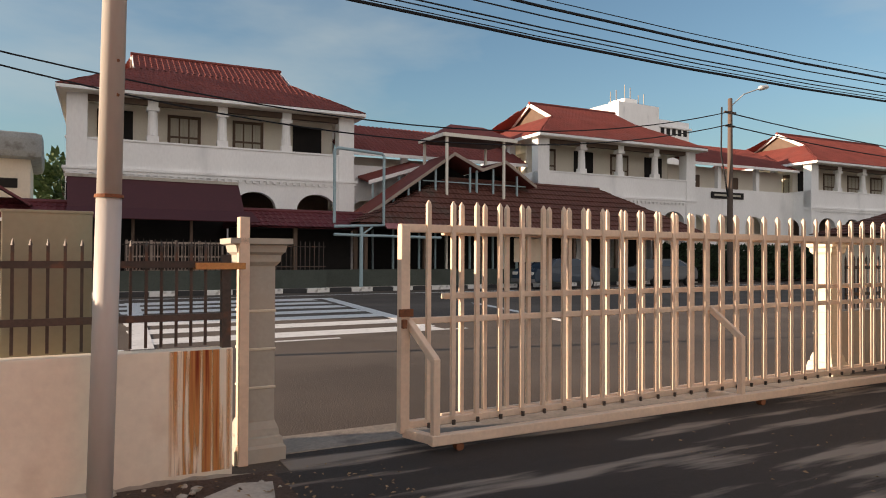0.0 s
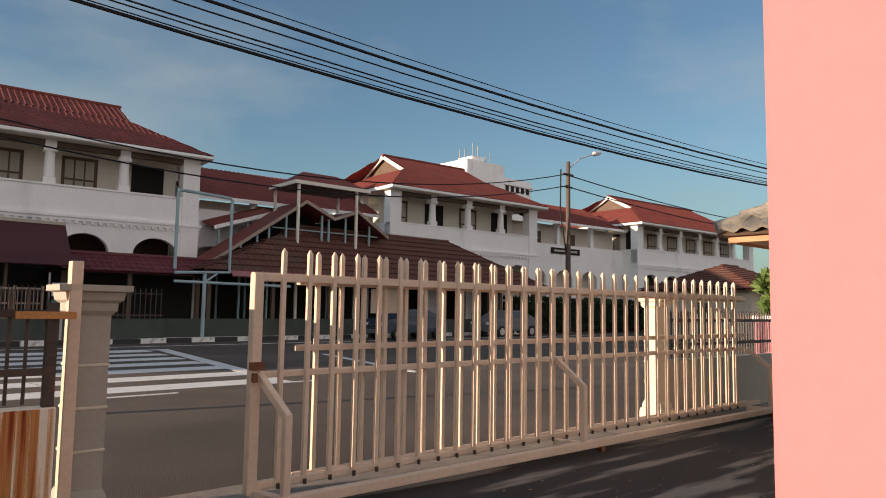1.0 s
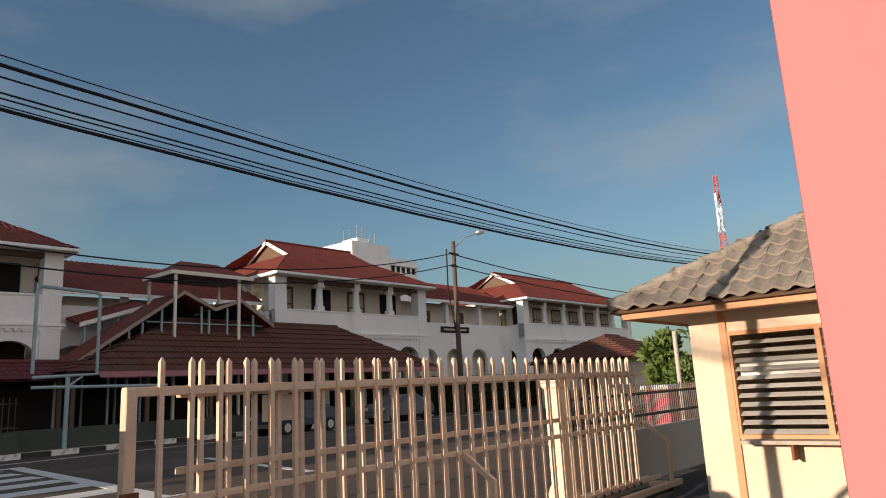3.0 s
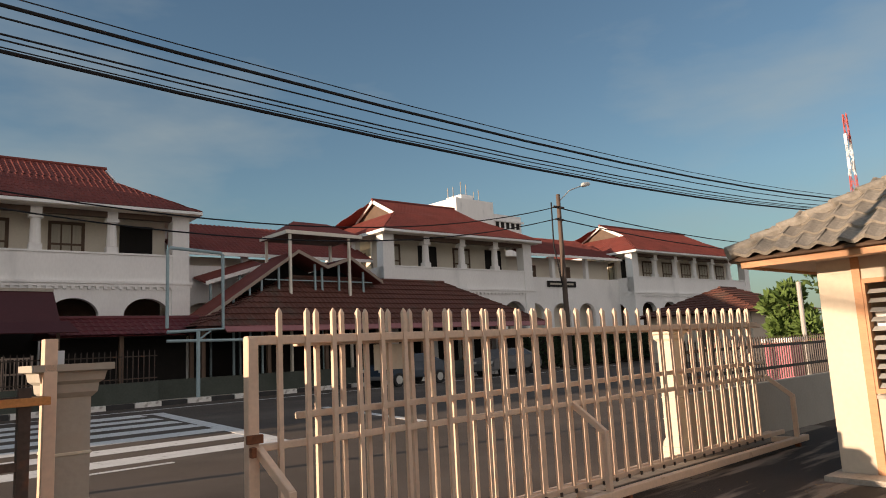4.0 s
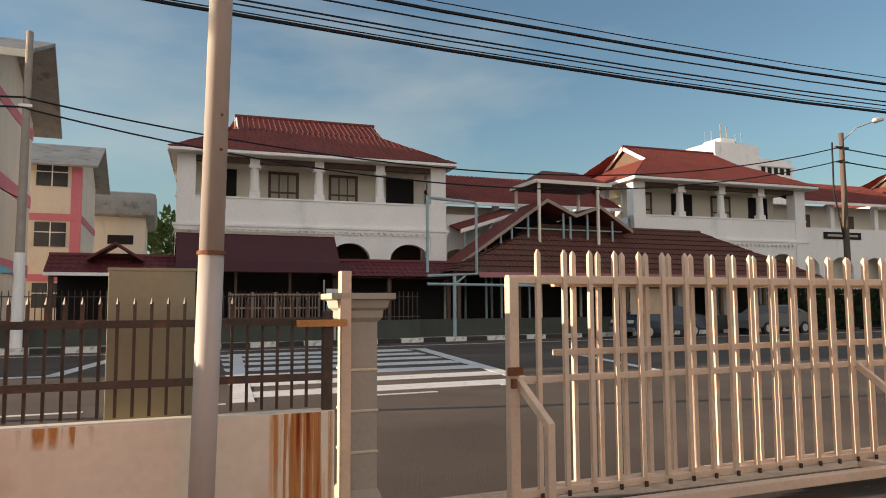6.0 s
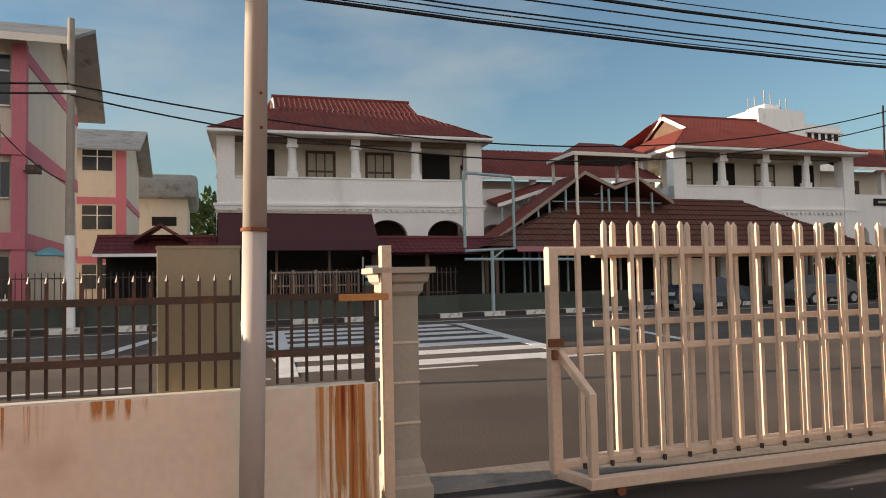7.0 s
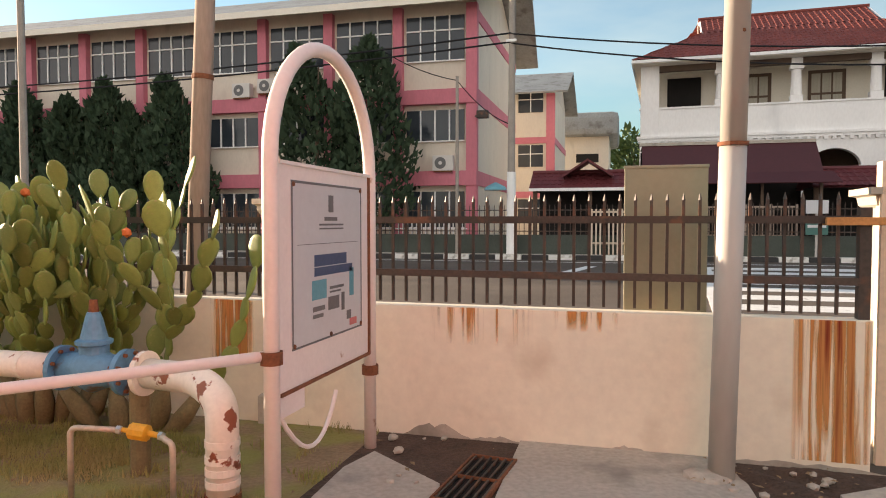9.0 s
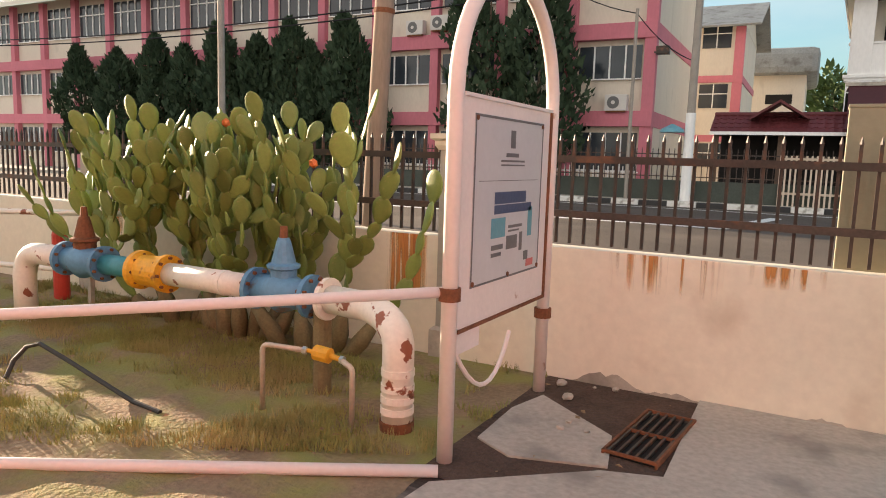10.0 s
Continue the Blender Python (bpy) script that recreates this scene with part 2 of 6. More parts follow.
def pantiles(name, parent, material, e0, e1, r0, r1, col=0.27, row=0.42, amp=0.055, step=0.014, label="", thick=0.06):
    """A roof slope of wavy tiles between its eave e0-e1 and its upper edge r0-r1."""
    e0, e1, r0, r1 = map(Vector, (e0, e1, r0, r1))
    along = (e1 - e0).normalized()
    mid = (r0 + r1) / 2 - (e0 + e1) / 2
    up = mid - along * mid.dot(along)
    height = up.length
    up.normalize()
    nrm = along.cross(up).normalized()
    if nrm.z < 0:
        nrm = -nrm
    ul, ur = (r0 - e0).dot(along), (r1 - e0).dot(along)
    wide = (e1 - e0).length
    rows = max(1, round(height / row))
    lo, hi = min(0, ul), max(wide, ur)
    sub = 4
    n = int(math.ceil((hi - lo) / col)) * sub
    verts, faces = [], []
    for j in range(rows):
        for top in (0, 1):
            s = (j + top) / rows
            a, b = ul * s, wide + (ur - wide) * s
            lift = step * (1 - top)
            for i in range(n + 1):
                u = lo + i * col / sub
                uc = min(max(u, a), b)
                w = amp * (0.5 + 0.5 * math.cos(2 * math.pi * u / col)) ** 1.5
                verts.append(e0 + along * uc + up * (height * s) + nrm * (w + lift))
    m = n + 1
    for k in range(2 * rows - 1):
        for i in range(n):
            q = (k * m + i, k * m + i + 1, (k + 1) * m + i + 1, (k + 1) * m + i)
            if (verts[q[0]] - verts[q[1]]).length > 0.06 or (verts[q[2]] - verts[q[3]]).length > 0.06:
                faces.append(q)
    c = len(verts)
    verts += [p - nrm * thick for p in (e0, e1, r1, r0)]
    faces.append((c, c + 3, c + 2, c + 1))
    me = bpy.data.meshes.new(name)
    me.from_pydata([tuple(v) for v in verts], [], faces)
    me.materials.append(material)
    ob = new(name, me)
    ob.parent = parent
    if label:
        ob["label"] = label
    return ob


def slab(bm, pts, t=0.12):
    """A flat plate below the polygon pts."""
    pts = [Vector(p) for p in pts]
    nrm = (pts[1] - pts[0]).cross(pts[2] - pts[0]).normalized()
    if nrm.z < 0:
        nrm = -nrm
    a = [bm.verts.new(p) for p in pts]
    b = [bm.verts.new(p - nrm * t) for p in pts]
    bm.faces.new(a)
    bm.faces.new(b[::-1])
    for i in range(len(a)):
        j = (i + 1) % len(a)
        bm.faces.new((a[i], b[i], b[j], a[j]))
    return bm


def arched_wall(bm, x0, x1, z0, z1, y0, y1, openings):
    """A wall in the plane of x with openings (centre, width, spring, foot), arched above the spring."""
    xs = {x0, x1}
    for c, w, s, f in openings:
        for k in range(17):
            xs.add(c - w / 2 * math.cos(math.pi * k / 16))
    xs = sorted(x for x in xs if x0 <= x <= x1)

    def edge(x, m):
        for c, w, s, f in openings:
            if abs(m - c) < w / 2:
                return f, s + 0.8 * math.sqrt(max((w / 2) ** 2 - (x - c) ** 2, 0))
        return None

    def prism(xa, xb, za0, za1, zb0, zb1):
        v = [bm.verts.new(p) for p in ((xa, y0, za0), (xb, y0, zb0), (xb, y0, zb1), (xa, y0, za1), (xa, y1, za0), (xb, y1, zb0), (xb, y1, zb1), (xa, y1, za1))]
        for f in ((0, 1, 2, 3), (5, 4, 7, 6), (4, 5, 1, 0), (3, 2, 6, 7)):
            bm.faces.new([v[i] for i in f])
        return v

    for xa, xb in zip(xs, xs[1:]):
        m = (xa + xb) / 2
        o = edge(xa, m)
        if o is None:
            v = prism(xa, xb, z0, z1, z0, z1)
            bm.faces.new((v[0], v[3], v[7], v[4]))
            bm.faces.new((v[1], v[5], v[6], v[2]))
        else:
            p = edge(xb, m)
            prism(xa, xb, o[1], z1, p[1], z1)
            if o[0] > z0:
                prism(xa, xb, z0, o[0], z0, p[0])
    return bm


# ---- ground and road ----
g = bmesh.new()
bmesh.ops.create_grid(g, x_segments=40, y_segments=40, size=1500)
ground = tagged(part("ground", g, ASPHALT), "worn grey-brown asphalt road between the school walls", "road", kind="structure")

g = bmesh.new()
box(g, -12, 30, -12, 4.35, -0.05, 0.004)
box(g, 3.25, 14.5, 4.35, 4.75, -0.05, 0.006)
yard = tagged(part("yard", g, SUN_STREAKED_ASPHALT), "dark damp asphalt inside the gate with sun streaks painted in", "yard", kind="structure")
sill = tagged(part("gate_sill", boxed(3.25, 14.5, 4.75, 5.25, -0.05, 0.014, bevel=0.008), WORN_SILL), "pale worn concrete strip across the gateway", "threshold", kind="structure")

KERB_SLOPE = 0.06


def kerb_y(x):
    return 26.2 + KERB_SLOPE * (x - 2)


g = bmesh.new()
slab(g, [(-90, kerb_y(-90) + 0.25, 0.17), (130, kerb_y(130) + 0.25, 0.17), (130, 120, 0.17), (-90, 120, 0.17)], 0.3)
verge = tagged(part("pavement", g, CONCRETE), "grey concrete pavement behind the kerb", "pavement", kind="structure")
kerb = thing("kerb", "kerb painted in black and white blocks", "kerb", kind="structure")
kw = part("kerb_block", boxed(0, 0.98, 0, 0.26, -0.05, 0.185, bevel=0.02), KERB_WHITE, kerb)
kb = part("kerb_block", boxed(0, 0.98, 0, 0.26, -0.05, 0.18, bevel=0.02), KERB_BLACK, kerb)
for i in range(64):
    x = -22 + i * 1.0
    src = kw if i % 2 else kb
    k = src if i < 2 else new("kerb_block", src.data)
    k.parent = kerb
    k.matrix_basis = pose(x, kerb_y(x), 0, 0, 0, math.degrees(math.atan(KERB_SLOPE)))

crossing = thing("pedestrian_crossing", "white painted zebra crossing on the asphalt", "road marking", kind="structure")
for k in range(7):
    y = 11.9 + k * 1.66
    part("stripe", boxed(3.1 + 0.09 * k, 9.0 + 0.13 * k, y + 0.15, y + 0.95, 0.0, 0.006), ROADPAINT, crossing)
g = bmesh.new()
slab(g, [(8.75, 12.6, 0.009), (9.1, 12.6, 0.009), (10.6, 22.9, 0.009), (10.2, 22.9, 0.009)], 0.008)
part("border_line", g, ROADPAINT, crossing)
g = bmesh.new()
slab(g, [(3.0, 11.5, 0.009), (3.35, 11.5, 0.009), (4.3, 22.9, 0.009), (3.95, 22.9, 0.009)], 0.008)
part("border_line", g, ROADPAINT, crossing)
part("border_line", boxed(3.9, 10.6, 22.75, 23.0, 0, 0.011), ROADPAINT, crossing)
lines = thing("lane_lines", "white painted lane lines, partly worn", "road marking", kind="structure")
for x0, x1, y in ((-12, 0.9, 11.4), (1.9, 2.9, 11.4), (5.0, 6.5, 11.45), (8.0, 9.5, 11.9)):
    part("line", boxed(x0, x1, y, y + 0.13, 0, 0.006), ROADPAINT, lines)
for a, b, w in (((-24, 17.9), (-0.2, 17.6), 0.3), ((-0.3, 17.6), (0.7, 22.6), 0.35), ((12.4, 12.2), (13.9, 18.6), 0.22), ((-24, 24.4), (40, 25.3), 0.14)):
    a, b = Vector((*a, 0.006)), Vector((*b, 0.006))
    s = (b - a).normalized().cross(Vector((0, 0, 1))) * w / 2
    g = bmesh.new()
    slab(g, [a - s, b - s, b + s, a + s], 0.006)
    part("line", g, ROADPAINT, lines)


# ---- street wall, railing, gate pillars ----
WALL_Y = 4.42
wall = tagged(part("wall_street", boxed(-14, 2.87, WALL_Y, WALL_Y + 0.15, -0.1, 0.87, bevel=0.008), CREAM), "low cream plastered wall with rust runs and a chipped foot", "wall", kind="structure")


def railing(x0, x1, y, z0, name_label):
    f = thing("railing", name_label, "fence", (0, 0, 0))
    part("rail", boxed(x0, x1, y - 0.035, y - 0.01, z0 + 0.54, z0 + 0.585), FENCE_DARK, f)
    part("rail", boxed(x0, x1, y - 0.035, y - 0.01, z0 + 0.19, z0 + 0.235), FENCE_DARK, f)
    g = bmesh.new()
    box(g, -0.009, 0.009, -0.009, 0.009, 0, 0.66)
    rod(g, (0, 0, 0.66), (0, 0, 0.70), 0.012, 0.002, 4)
    first = part("bar", g, FENCE_DARK, f)
    n = int((x1 - x0) / 0.0925)
    for i in range(n):
        b = first if i == 0 else new("bar", first.data)
        b.parent = f
        b.matrix_basis = pose(x0 + 0.05 + i * 0.0925, y + 0.004, z0 + 0.02)
    return f


fence = railing(-14, 2.83, WALL_Y + 0.07, 0.87, "dark rusty iron railing with pointed bars on the wall")


def gate_pillar(x, y, material, label, top=1.62):
    p = thing("gate_pillar", label, "pillar", (x, y, 0))
    h = 0.115
    part("shaft", profile(bmesh.new(), [(h, 0.28), (h, top - 0.2)]), material, p)
    part("base", profile(bmesh.new(), [(h + 0.07, 0), (h + 0.07, 0.10), (h + 0.055, 0.12), (h + 0.045, 0.17), (h + 0.03, 0.18), (h + 0.025, 0.23), (h + 0.005, 0.28)]), material, p)
    part("capital", profile(bmesh.new(), [(h + 0.005, top - 0.2), (h + 0.03, top - 0.17), (h + 0.035, top - 0.12), (h + 0.06, top - 0.10), (h + 0.07, top - 0.05), (h + 0.105, top - 0.04), (h + 0.105, top)]), material, p)
    for z in (0.52, 0.80, 1.08):
        part("band", profile(bmesh.new(), [(h + 0.002, z), (h + 0.007, z + 0.004), (h + 0.007, z + 0.016), (h + 0.002, z + 0.02)]), PILLAR_CREAM, p)
    return p


gate_pillar(3.115, 4.83, PILLAR_GREY, "grey plastered gate pillar with moulded base and capital")
gate_pillar(10.5, 5.1, PILLAR_CREAM, "cream gate pillar with moulded capital behind the gate", 1.75)
post = thing("latch_post", "cream painted steel gate post against the pillar", "post", (2.985, 4.66, 0))
part("post", boxed(-0.035, 0.035, -0.05, 0.05, 0, 1.77, bevel=0.004), GATE_PAINT, post)
part("catch", boxed(-0.36, -0.034, -0.24, -0.04, 1.40, 1.445, bevel=0.004), ORANGE_RUST, post, "rusty catch plate")


# ---- sliding gate ----
def sliding_gate():
    gt = thing("sliding_gate", "cream painted steel sliding gate with pointed bars, two leaves", "gate")
    X0, X1, Y = 4.225, 12.0, 4.60
    PITCH = 0.228

    def tubes(name, a, b, w=0.03):
        a, b = Vector(a), Vector(b)
        d = b - a
        g = bmesh.new()
        bmesh.ops.create_cube(g, size=1, matrix=Matrix.LocRotScale((a + b) / 2, d.to_track_quat("X", "Z"), (d.length, 2 * w, 2 * w)))
        bmesh.ops.bevel(g, geom=list(g.edges), offset=0.006, segments=1, affect="EDGES")
        return part(name, g, GATE_PAINT, gt)

    tubes("frame_post", (X0, Y, 0.10), (X0, Y, 1.74), 0.04)
    tubes("top_rail", (X0 - 0.04, Y, 1.72), (X1, Y, 1.72), 0.033)
    tubes("middle_rail", (X0, Y, 0.98), (X1, Y, 0.98), 0.025)
    tubes("bottom_rail", (X0, Y, 0.16), (X1 + 0.5, Y, 0.16), 0.03)
    tubes("front_rail", (4.30, 4.28, 0.10), (12.5, 4.28, 0.10), 0.04)
    for x in (X0 + 0.02, 7.7, 12.1):
        tubes("cross_foot", (x, Y, 0.10), (x + 0.1, 4.28, 0.10), 0.035)
        tubes("strut", (x + 0.02, Y, 0.98), (x + 0.1, 4.28, 0.70), 0.03)
        tubes("leg", (x + 0.1, 4.28, 0.72), (x + 0.1, 4.28, 0.08), 0.03)
    g = bmesh.new()
    box(g, -0.0175, 0.0175, -0.0175, 0.0175, 0.19, 1.915)
    profile_pts = [(0.0175, 1.915), (0.004, 1.95)]
    profile(g, profile_pts)
    bar = part("bar", g, GATE_PAINT, gt)
    n = 33
    for i in range(n):
        b = bar if i == 0 else new("bar", bar.data)
        b.parent = gt
        b.matrix_basis = pose(4.43 + i * PITCH, Y - 0.03, 0)
    for i in range(n - 1):
        b = new("bar", bar.data)
        b.parent = gt
        b.matrix_basis = pose(4.555 + PITCH + i * PITCH, Y + 0.05, 0)
    tubes("rear_top_rail", (4.6, Y + 0.05, 1.70), (12.2, Y + 0.05, 1.70), 0.03)
    tubes("rear_middle_rail", (4.6, Y + 0.05, 1.17), (12.2, Y + 0.05, 1.17), 0.025)
    tubes("rear_bottom_rail", (4.6, Y + 0.05, 0.17), (12.2, Y + 0.05, 0.17), 0.03)
    lug = part("lug", boxed(-0.012, 0.012, -0.062, -0.045, 0.125, 0.165), FENCE_DARK, gt)
    for i in range(n):
        b = lug if i == 0 else new("lug", lug.data)
        b.parent = gt
        b.matrix_basis = pose(4.43 + i * PITCH, Y, 0)
    for x in (4.55, 8.1, 12.2):
        w = part("roller", rod(bmesh.new(), (x, 4.25, 0.035), (x, 4.31, 0.035), 0.035), RUST, gt)
    part("latch", boxed(4.16, 4.28, 4.53, 4.555, 1.02, 1.08, bevel=0.004), RUST, gt, "rusty latch plate")
    part("padlock", boxed(4.18, 4.22, 4.51, 4.55, 0.93, 1.0, bevel=0.008), RUST, gt)
    part("notice_plate", boxed(5.35, 5.75, Y + 0.10, Y + 0.105, 1.45, 1.66), PILLAR_CREAM, gt, "blank pale notice plate")


sliding_gate()

# ---- lamp pole ----
pole = thing("lamp_pole", "grey galvanised lamp pole with a rusty joint", "pole", (2.09, 4.1, 0))
part("shaft", tube(bmesh.new(), [(-0.035, 0, 0), (-0.015, 0, 1.0), (0.0, 0, 1.84)], 0.07, 20), STEEL_POLE, pole, smooth=True)
part("upper_shaft", tube(bmesh.new(), [(0.0, 0, 1.84), (0.09, 0, 7.5)], [0.068, 0.06], 20), STEEL_POLE, pole, smooth=True)
for z in (2.42, 2.62, 3.3):
    part("bolt_hole", rod(bmesh.new(), (0.035, -0.066, z), (0.04, -0.058, z), 0.009, seg=8), RUST, pole)
part("collar", rod(bmesh.new(), (0, 0, 1.825), (0, 0, 1.845), 0.079, seg=20), RUST, pole, "rusty ring")

# ---- wall corner beside the camera ----
g = bmesh.new()
box(g, 2.855, 3.5, -4.4, 0.150, -0.05, 5.5, bevel=0.012)
corner = tagged(part("wall_corner", g, SALMON), "salmon pink plastered wall end with a rounded edge", "wall", kind="structure")


# ---- school ----
SCHOOL = (14.83, 31.71, 0)
SCHOOL_TURN = -2.2


def school_wing(u0, width, bays, windows, label):
    """A two-storey wing: arcade below, columned veranda above, hipped roof with small gables."""
    m = pose(*SCHOOL, 0, 0, SCHOOL_TURN) @ pose(u0, 0, 0)
    h = thing("school_wing", label, "building", m.translation, SCHOOL_TURN)
    W, D = width, 11.25
    f = 0.75                                       # facade behind the eave
    bay = (W - 1.5) / bays
    ops = [(0.75 + bay * (k + 0.5), bay * 0.66, 3.75, 0.0) for k in range(bays)]
    part("arcade_wall", arched_wall(bmesh.new(), 0.35, W - 0.35, 0, 5.3, f, f + 0.4, ops), WHITE_PAINT, h)
    dops = [(f + 2.0 + 3.3 * k, 2.1, 3.75, 0.0) for k in range(3)]
    for x in (0.35, W - 0.75):
        g = arched_wall(bmesh.new(), f + 0.4, D - 0.6, 0, 5.3, 0, 0.4, dops)
        bmesh.ops.transform(g, matrix=Matrix(((0, 1, 0, x), (1, 0, 0, 0), (0, 0, 1, 0), (0, 0, 0, 1))), verts=g.verts)
        part("side_arcade", g, WHITE_PAINT, h)
    g = bmesh.new()
    box(g, 0.2, W - 0.2, f - 0.14, f + 0.42, 5.18, 5.30)
    box(g, 0.25, W - 0.25, f - 0.09, f + 0.42, 5.05, 5.18)
    part("cornice", g, WHITE_PAINT, h)
    part("parapet", boxed(0.35, W - 0.35, f, f + 0.25, 5.3, 6.5), WHITE_PAINT, h)
    part("side_parapet", boxed(0.35, 0.6, f + 0.25, D - 0.6, 5.3, 6.5), WHITE_PAINT, h)
    part("side_parapet", boxed(W - 0.6, W - 0.35, f + 0.25, D - 0.6, 5.3, 6.5), WHITE_PAINT, h)
    part("coping", boxed(0.3, W - 0.3, f - 0.05, f + 0.3, 6.5, 6.58), WHITE_PAINT, h)
    part("floor_slab", boxed(0.6, W - 0.6, f + 0.4, D - 0.6, 5.05, 5.25), OFF_WHITE, h)
    part("inner_wall", boxed(0.9, W - 0.9, f + 1.9, f + 2.1, 5.25, 8.5), OFF_WHITE, h)
    # ground floor painted dark for the shade deep inside the arcade
    part("ground_floor_wall_shade", boxed(0.9, W - 0.9, f + 2.6, f + 2.8, 0, 5.05), DARK_WOOD_AND_SHADE, h)
    part("ground_floor_soffit_shade", boxed(0.8, W - 0.8, f + 0.45, f + 2.6, 4.98, 5.04), DARK_WOOD_AND_SHADE, h)
    part("inner_side_wall", boxed(3.0, 3.2, f + 2.8, D - 0.6, 5.25, 8.5), OFF_WHITE, h)
    part("inner_side_wall", boxed(W - 3.2, W - 3.0, f + 2.8, D - 0.6, 5.25, 8.5), OFF_WHITE, h)
    for k in range(bays + 1):
        x = 0.75 + bay * k
        corner_col = k in (0, bays)
        g = bmesh.new()
        if corner_col:
            box(g, x - 0.4, x + 0.4, f - 0.06, f + 0.6, 5.3, 8.45, bevel=0.02)
        else:
            box(g, x - 0.25, x + 0.25, f - 0.02, f + 0.4, 6.5, 6.85, bevel=0.03)
            rod(g, (x, f + 0.19, 6.85), (x, f + 0.19, 8.0), 0.23, 0.19, 12)
            box(g, x - 0.27, x + 0.27, f - 0.05, f + 0.43, 7.95, 8.12, bevel=0.03)
            box(g, x - 0.22, x + 0.22, f, f + 0.38, 8.1, 8.5)
        part("column", g, WHITE_PAINT, h)
    for k in (1, 2):
        for x in (0.6, W - 0.6):
            y = f + 3.3 * k
            part("side_column", boxed(x - 0.2, x + 0.2, y - 0.2, y + 0.2, 6.5, 8.5, bevel=0.02), WHITE_PAINT, h)
    for k in (0, bays):
        x = 0.75 + bay * k
        part("corner_pier", boxed(x - 0.42, x + 0.42, f - 0.08, f + 0.55, 0, 5.05, bevel=0.02), WHITE_PAINT, h)
    part("eave_beam", boxed(0.4, W - 0.4, f + 0.02, f + 0.35, 8.2, 8.5), DARK_WOOD_AND_SHADE, h)
    part("ceiling_board", boxed(0.05, W - 0.05, 0.05, D - 0.05, 8.44, 8.5), OFF_WHITE, h)
    for k, kind in windows:
        x = 0.75 + bay * (k + 0.5)
        y = f + 1.9
        # kind 0 is an open bay, its inner shade painted as a black sheet
        w = part("window", boxed(x - 0.75, x + 0.75, y - 0.05, y - 0.012, 5.9, 8.2), DARK_WOOD_AND_SHADE if kind else SHADE, h)
        if kind:
            for j in range(3):
                for z in (6.0, 7.2):
                    part("pane", boxed(x - 0.62 + j * 0.43, x - 0.62 + j * 0.43 + 0.36, y - 0.058, y - 0.046, z, z + (1.1 if z < 7 else 0.85)), CURTAIN, w)
    for y in (f + 3.6, f + 6.6):
        w = part("side_window", boxed(2.95, 2.99, y - 0.7, y + 0.7, 5.9, 8.2), DARK_WOOD_AND_SHADE, h)
        for j in range(3):
            part("pane", boxed(2.935, 2.949, y - 0.58 + j * 0.41, y - 0.24 + j * 0.41, 6.1, 7.9), CURTAIN, w)
    # row of small brackets under the cornice
    g = bmesh.new()
    for k in range(int((W - 0.8) / 0.32)):
        box(g, 0.45 + k * 0.32, 0.59 + k * 0.32, f - 0.10, f, 4.93, 5.05)
    part("dentil_row", g, WHITE_PAINT, h)["kind"] = "stuff"
    # roof
    ez, rz = 8.6, 11.63
    gx, gz = 3.05, 10.37
    yr = D / 2
    yb = 3.19
    part("fascia", boxed(0, W, -0.03, 0.03, 8.47, 8.6), WHITE_PAINT, h)
    part("fascia", boxed(-0.03, 0.03, 0, D, 8.44, 8.62), WHITE_PAINT, h)
    part("fascia", boxed(W - 0.03, W + 0.03, 0, D, 8.44, 8.62), WHITE_PAINT, h)
    pantiles("roof_slope", h, ROOF_RED, (0, 0, ez), (W, 0, ez), (gx, yb, gz), (W - gx, yb, gz))
    pantiles("roof_slope", h, ROOF_RED, (gx, yb, gz), (W - gx, yb, gz), (gx, yr, rz), (W - gx, yr, rz))
    pantiles("roof_slope", h, ROOF_RED, (0, D, ez), (W, D, ez), (gx, yr, rz), (W - gx, yr, rz), col=0.6)
    for x, s in ((0, 1), (W, -1)):
        pantiles("roof_slope", h, ROOF_RED, (x, 0, ez), (x, D, ez), (x + s * gx, yb, gz), (x + s * gx, D - yb, gz))
        g = bmesh.new()
        slab(g, [(x + s * (gx + 0.25), yb, gz), (x + s * (gx + 0.25), D - yb, gz), (x + s * (gx + 0.25), yr, rz)], 0.1)
        part("gable", g, DARK_WOOD_AND_SHADE, h)
        for ya in (yb, D - yb):
            g = bmesh.new()
            a, b = Vector((x + s * gx, ya, gz)), Vector((x + s * gx, yr, rz))
            slab(g, [a + Vector((s * -0.03, 0, 0.02)), b + Vector((s * -0.03, 0, 0.02)), b + Vector((s * -0.03, 0, -0.24)), a + Vector((s * -0.03, 0, -0.24))], 0.08)
            part("barge_board", g, WHITE_PAINT, h)
    part("ridge", tube(bmesh.new(), [(gx - 0.1, yr, rz + 0.04), (W - gx + 0.1, yr, rz + 0.04)], 0.11, 8), ROOF_RED, h)
    return h


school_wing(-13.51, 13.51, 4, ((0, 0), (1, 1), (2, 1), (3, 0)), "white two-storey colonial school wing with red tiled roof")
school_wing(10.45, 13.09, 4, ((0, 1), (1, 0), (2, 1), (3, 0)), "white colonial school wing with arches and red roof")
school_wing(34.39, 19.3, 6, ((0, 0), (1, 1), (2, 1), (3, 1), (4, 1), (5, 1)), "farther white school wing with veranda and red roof")


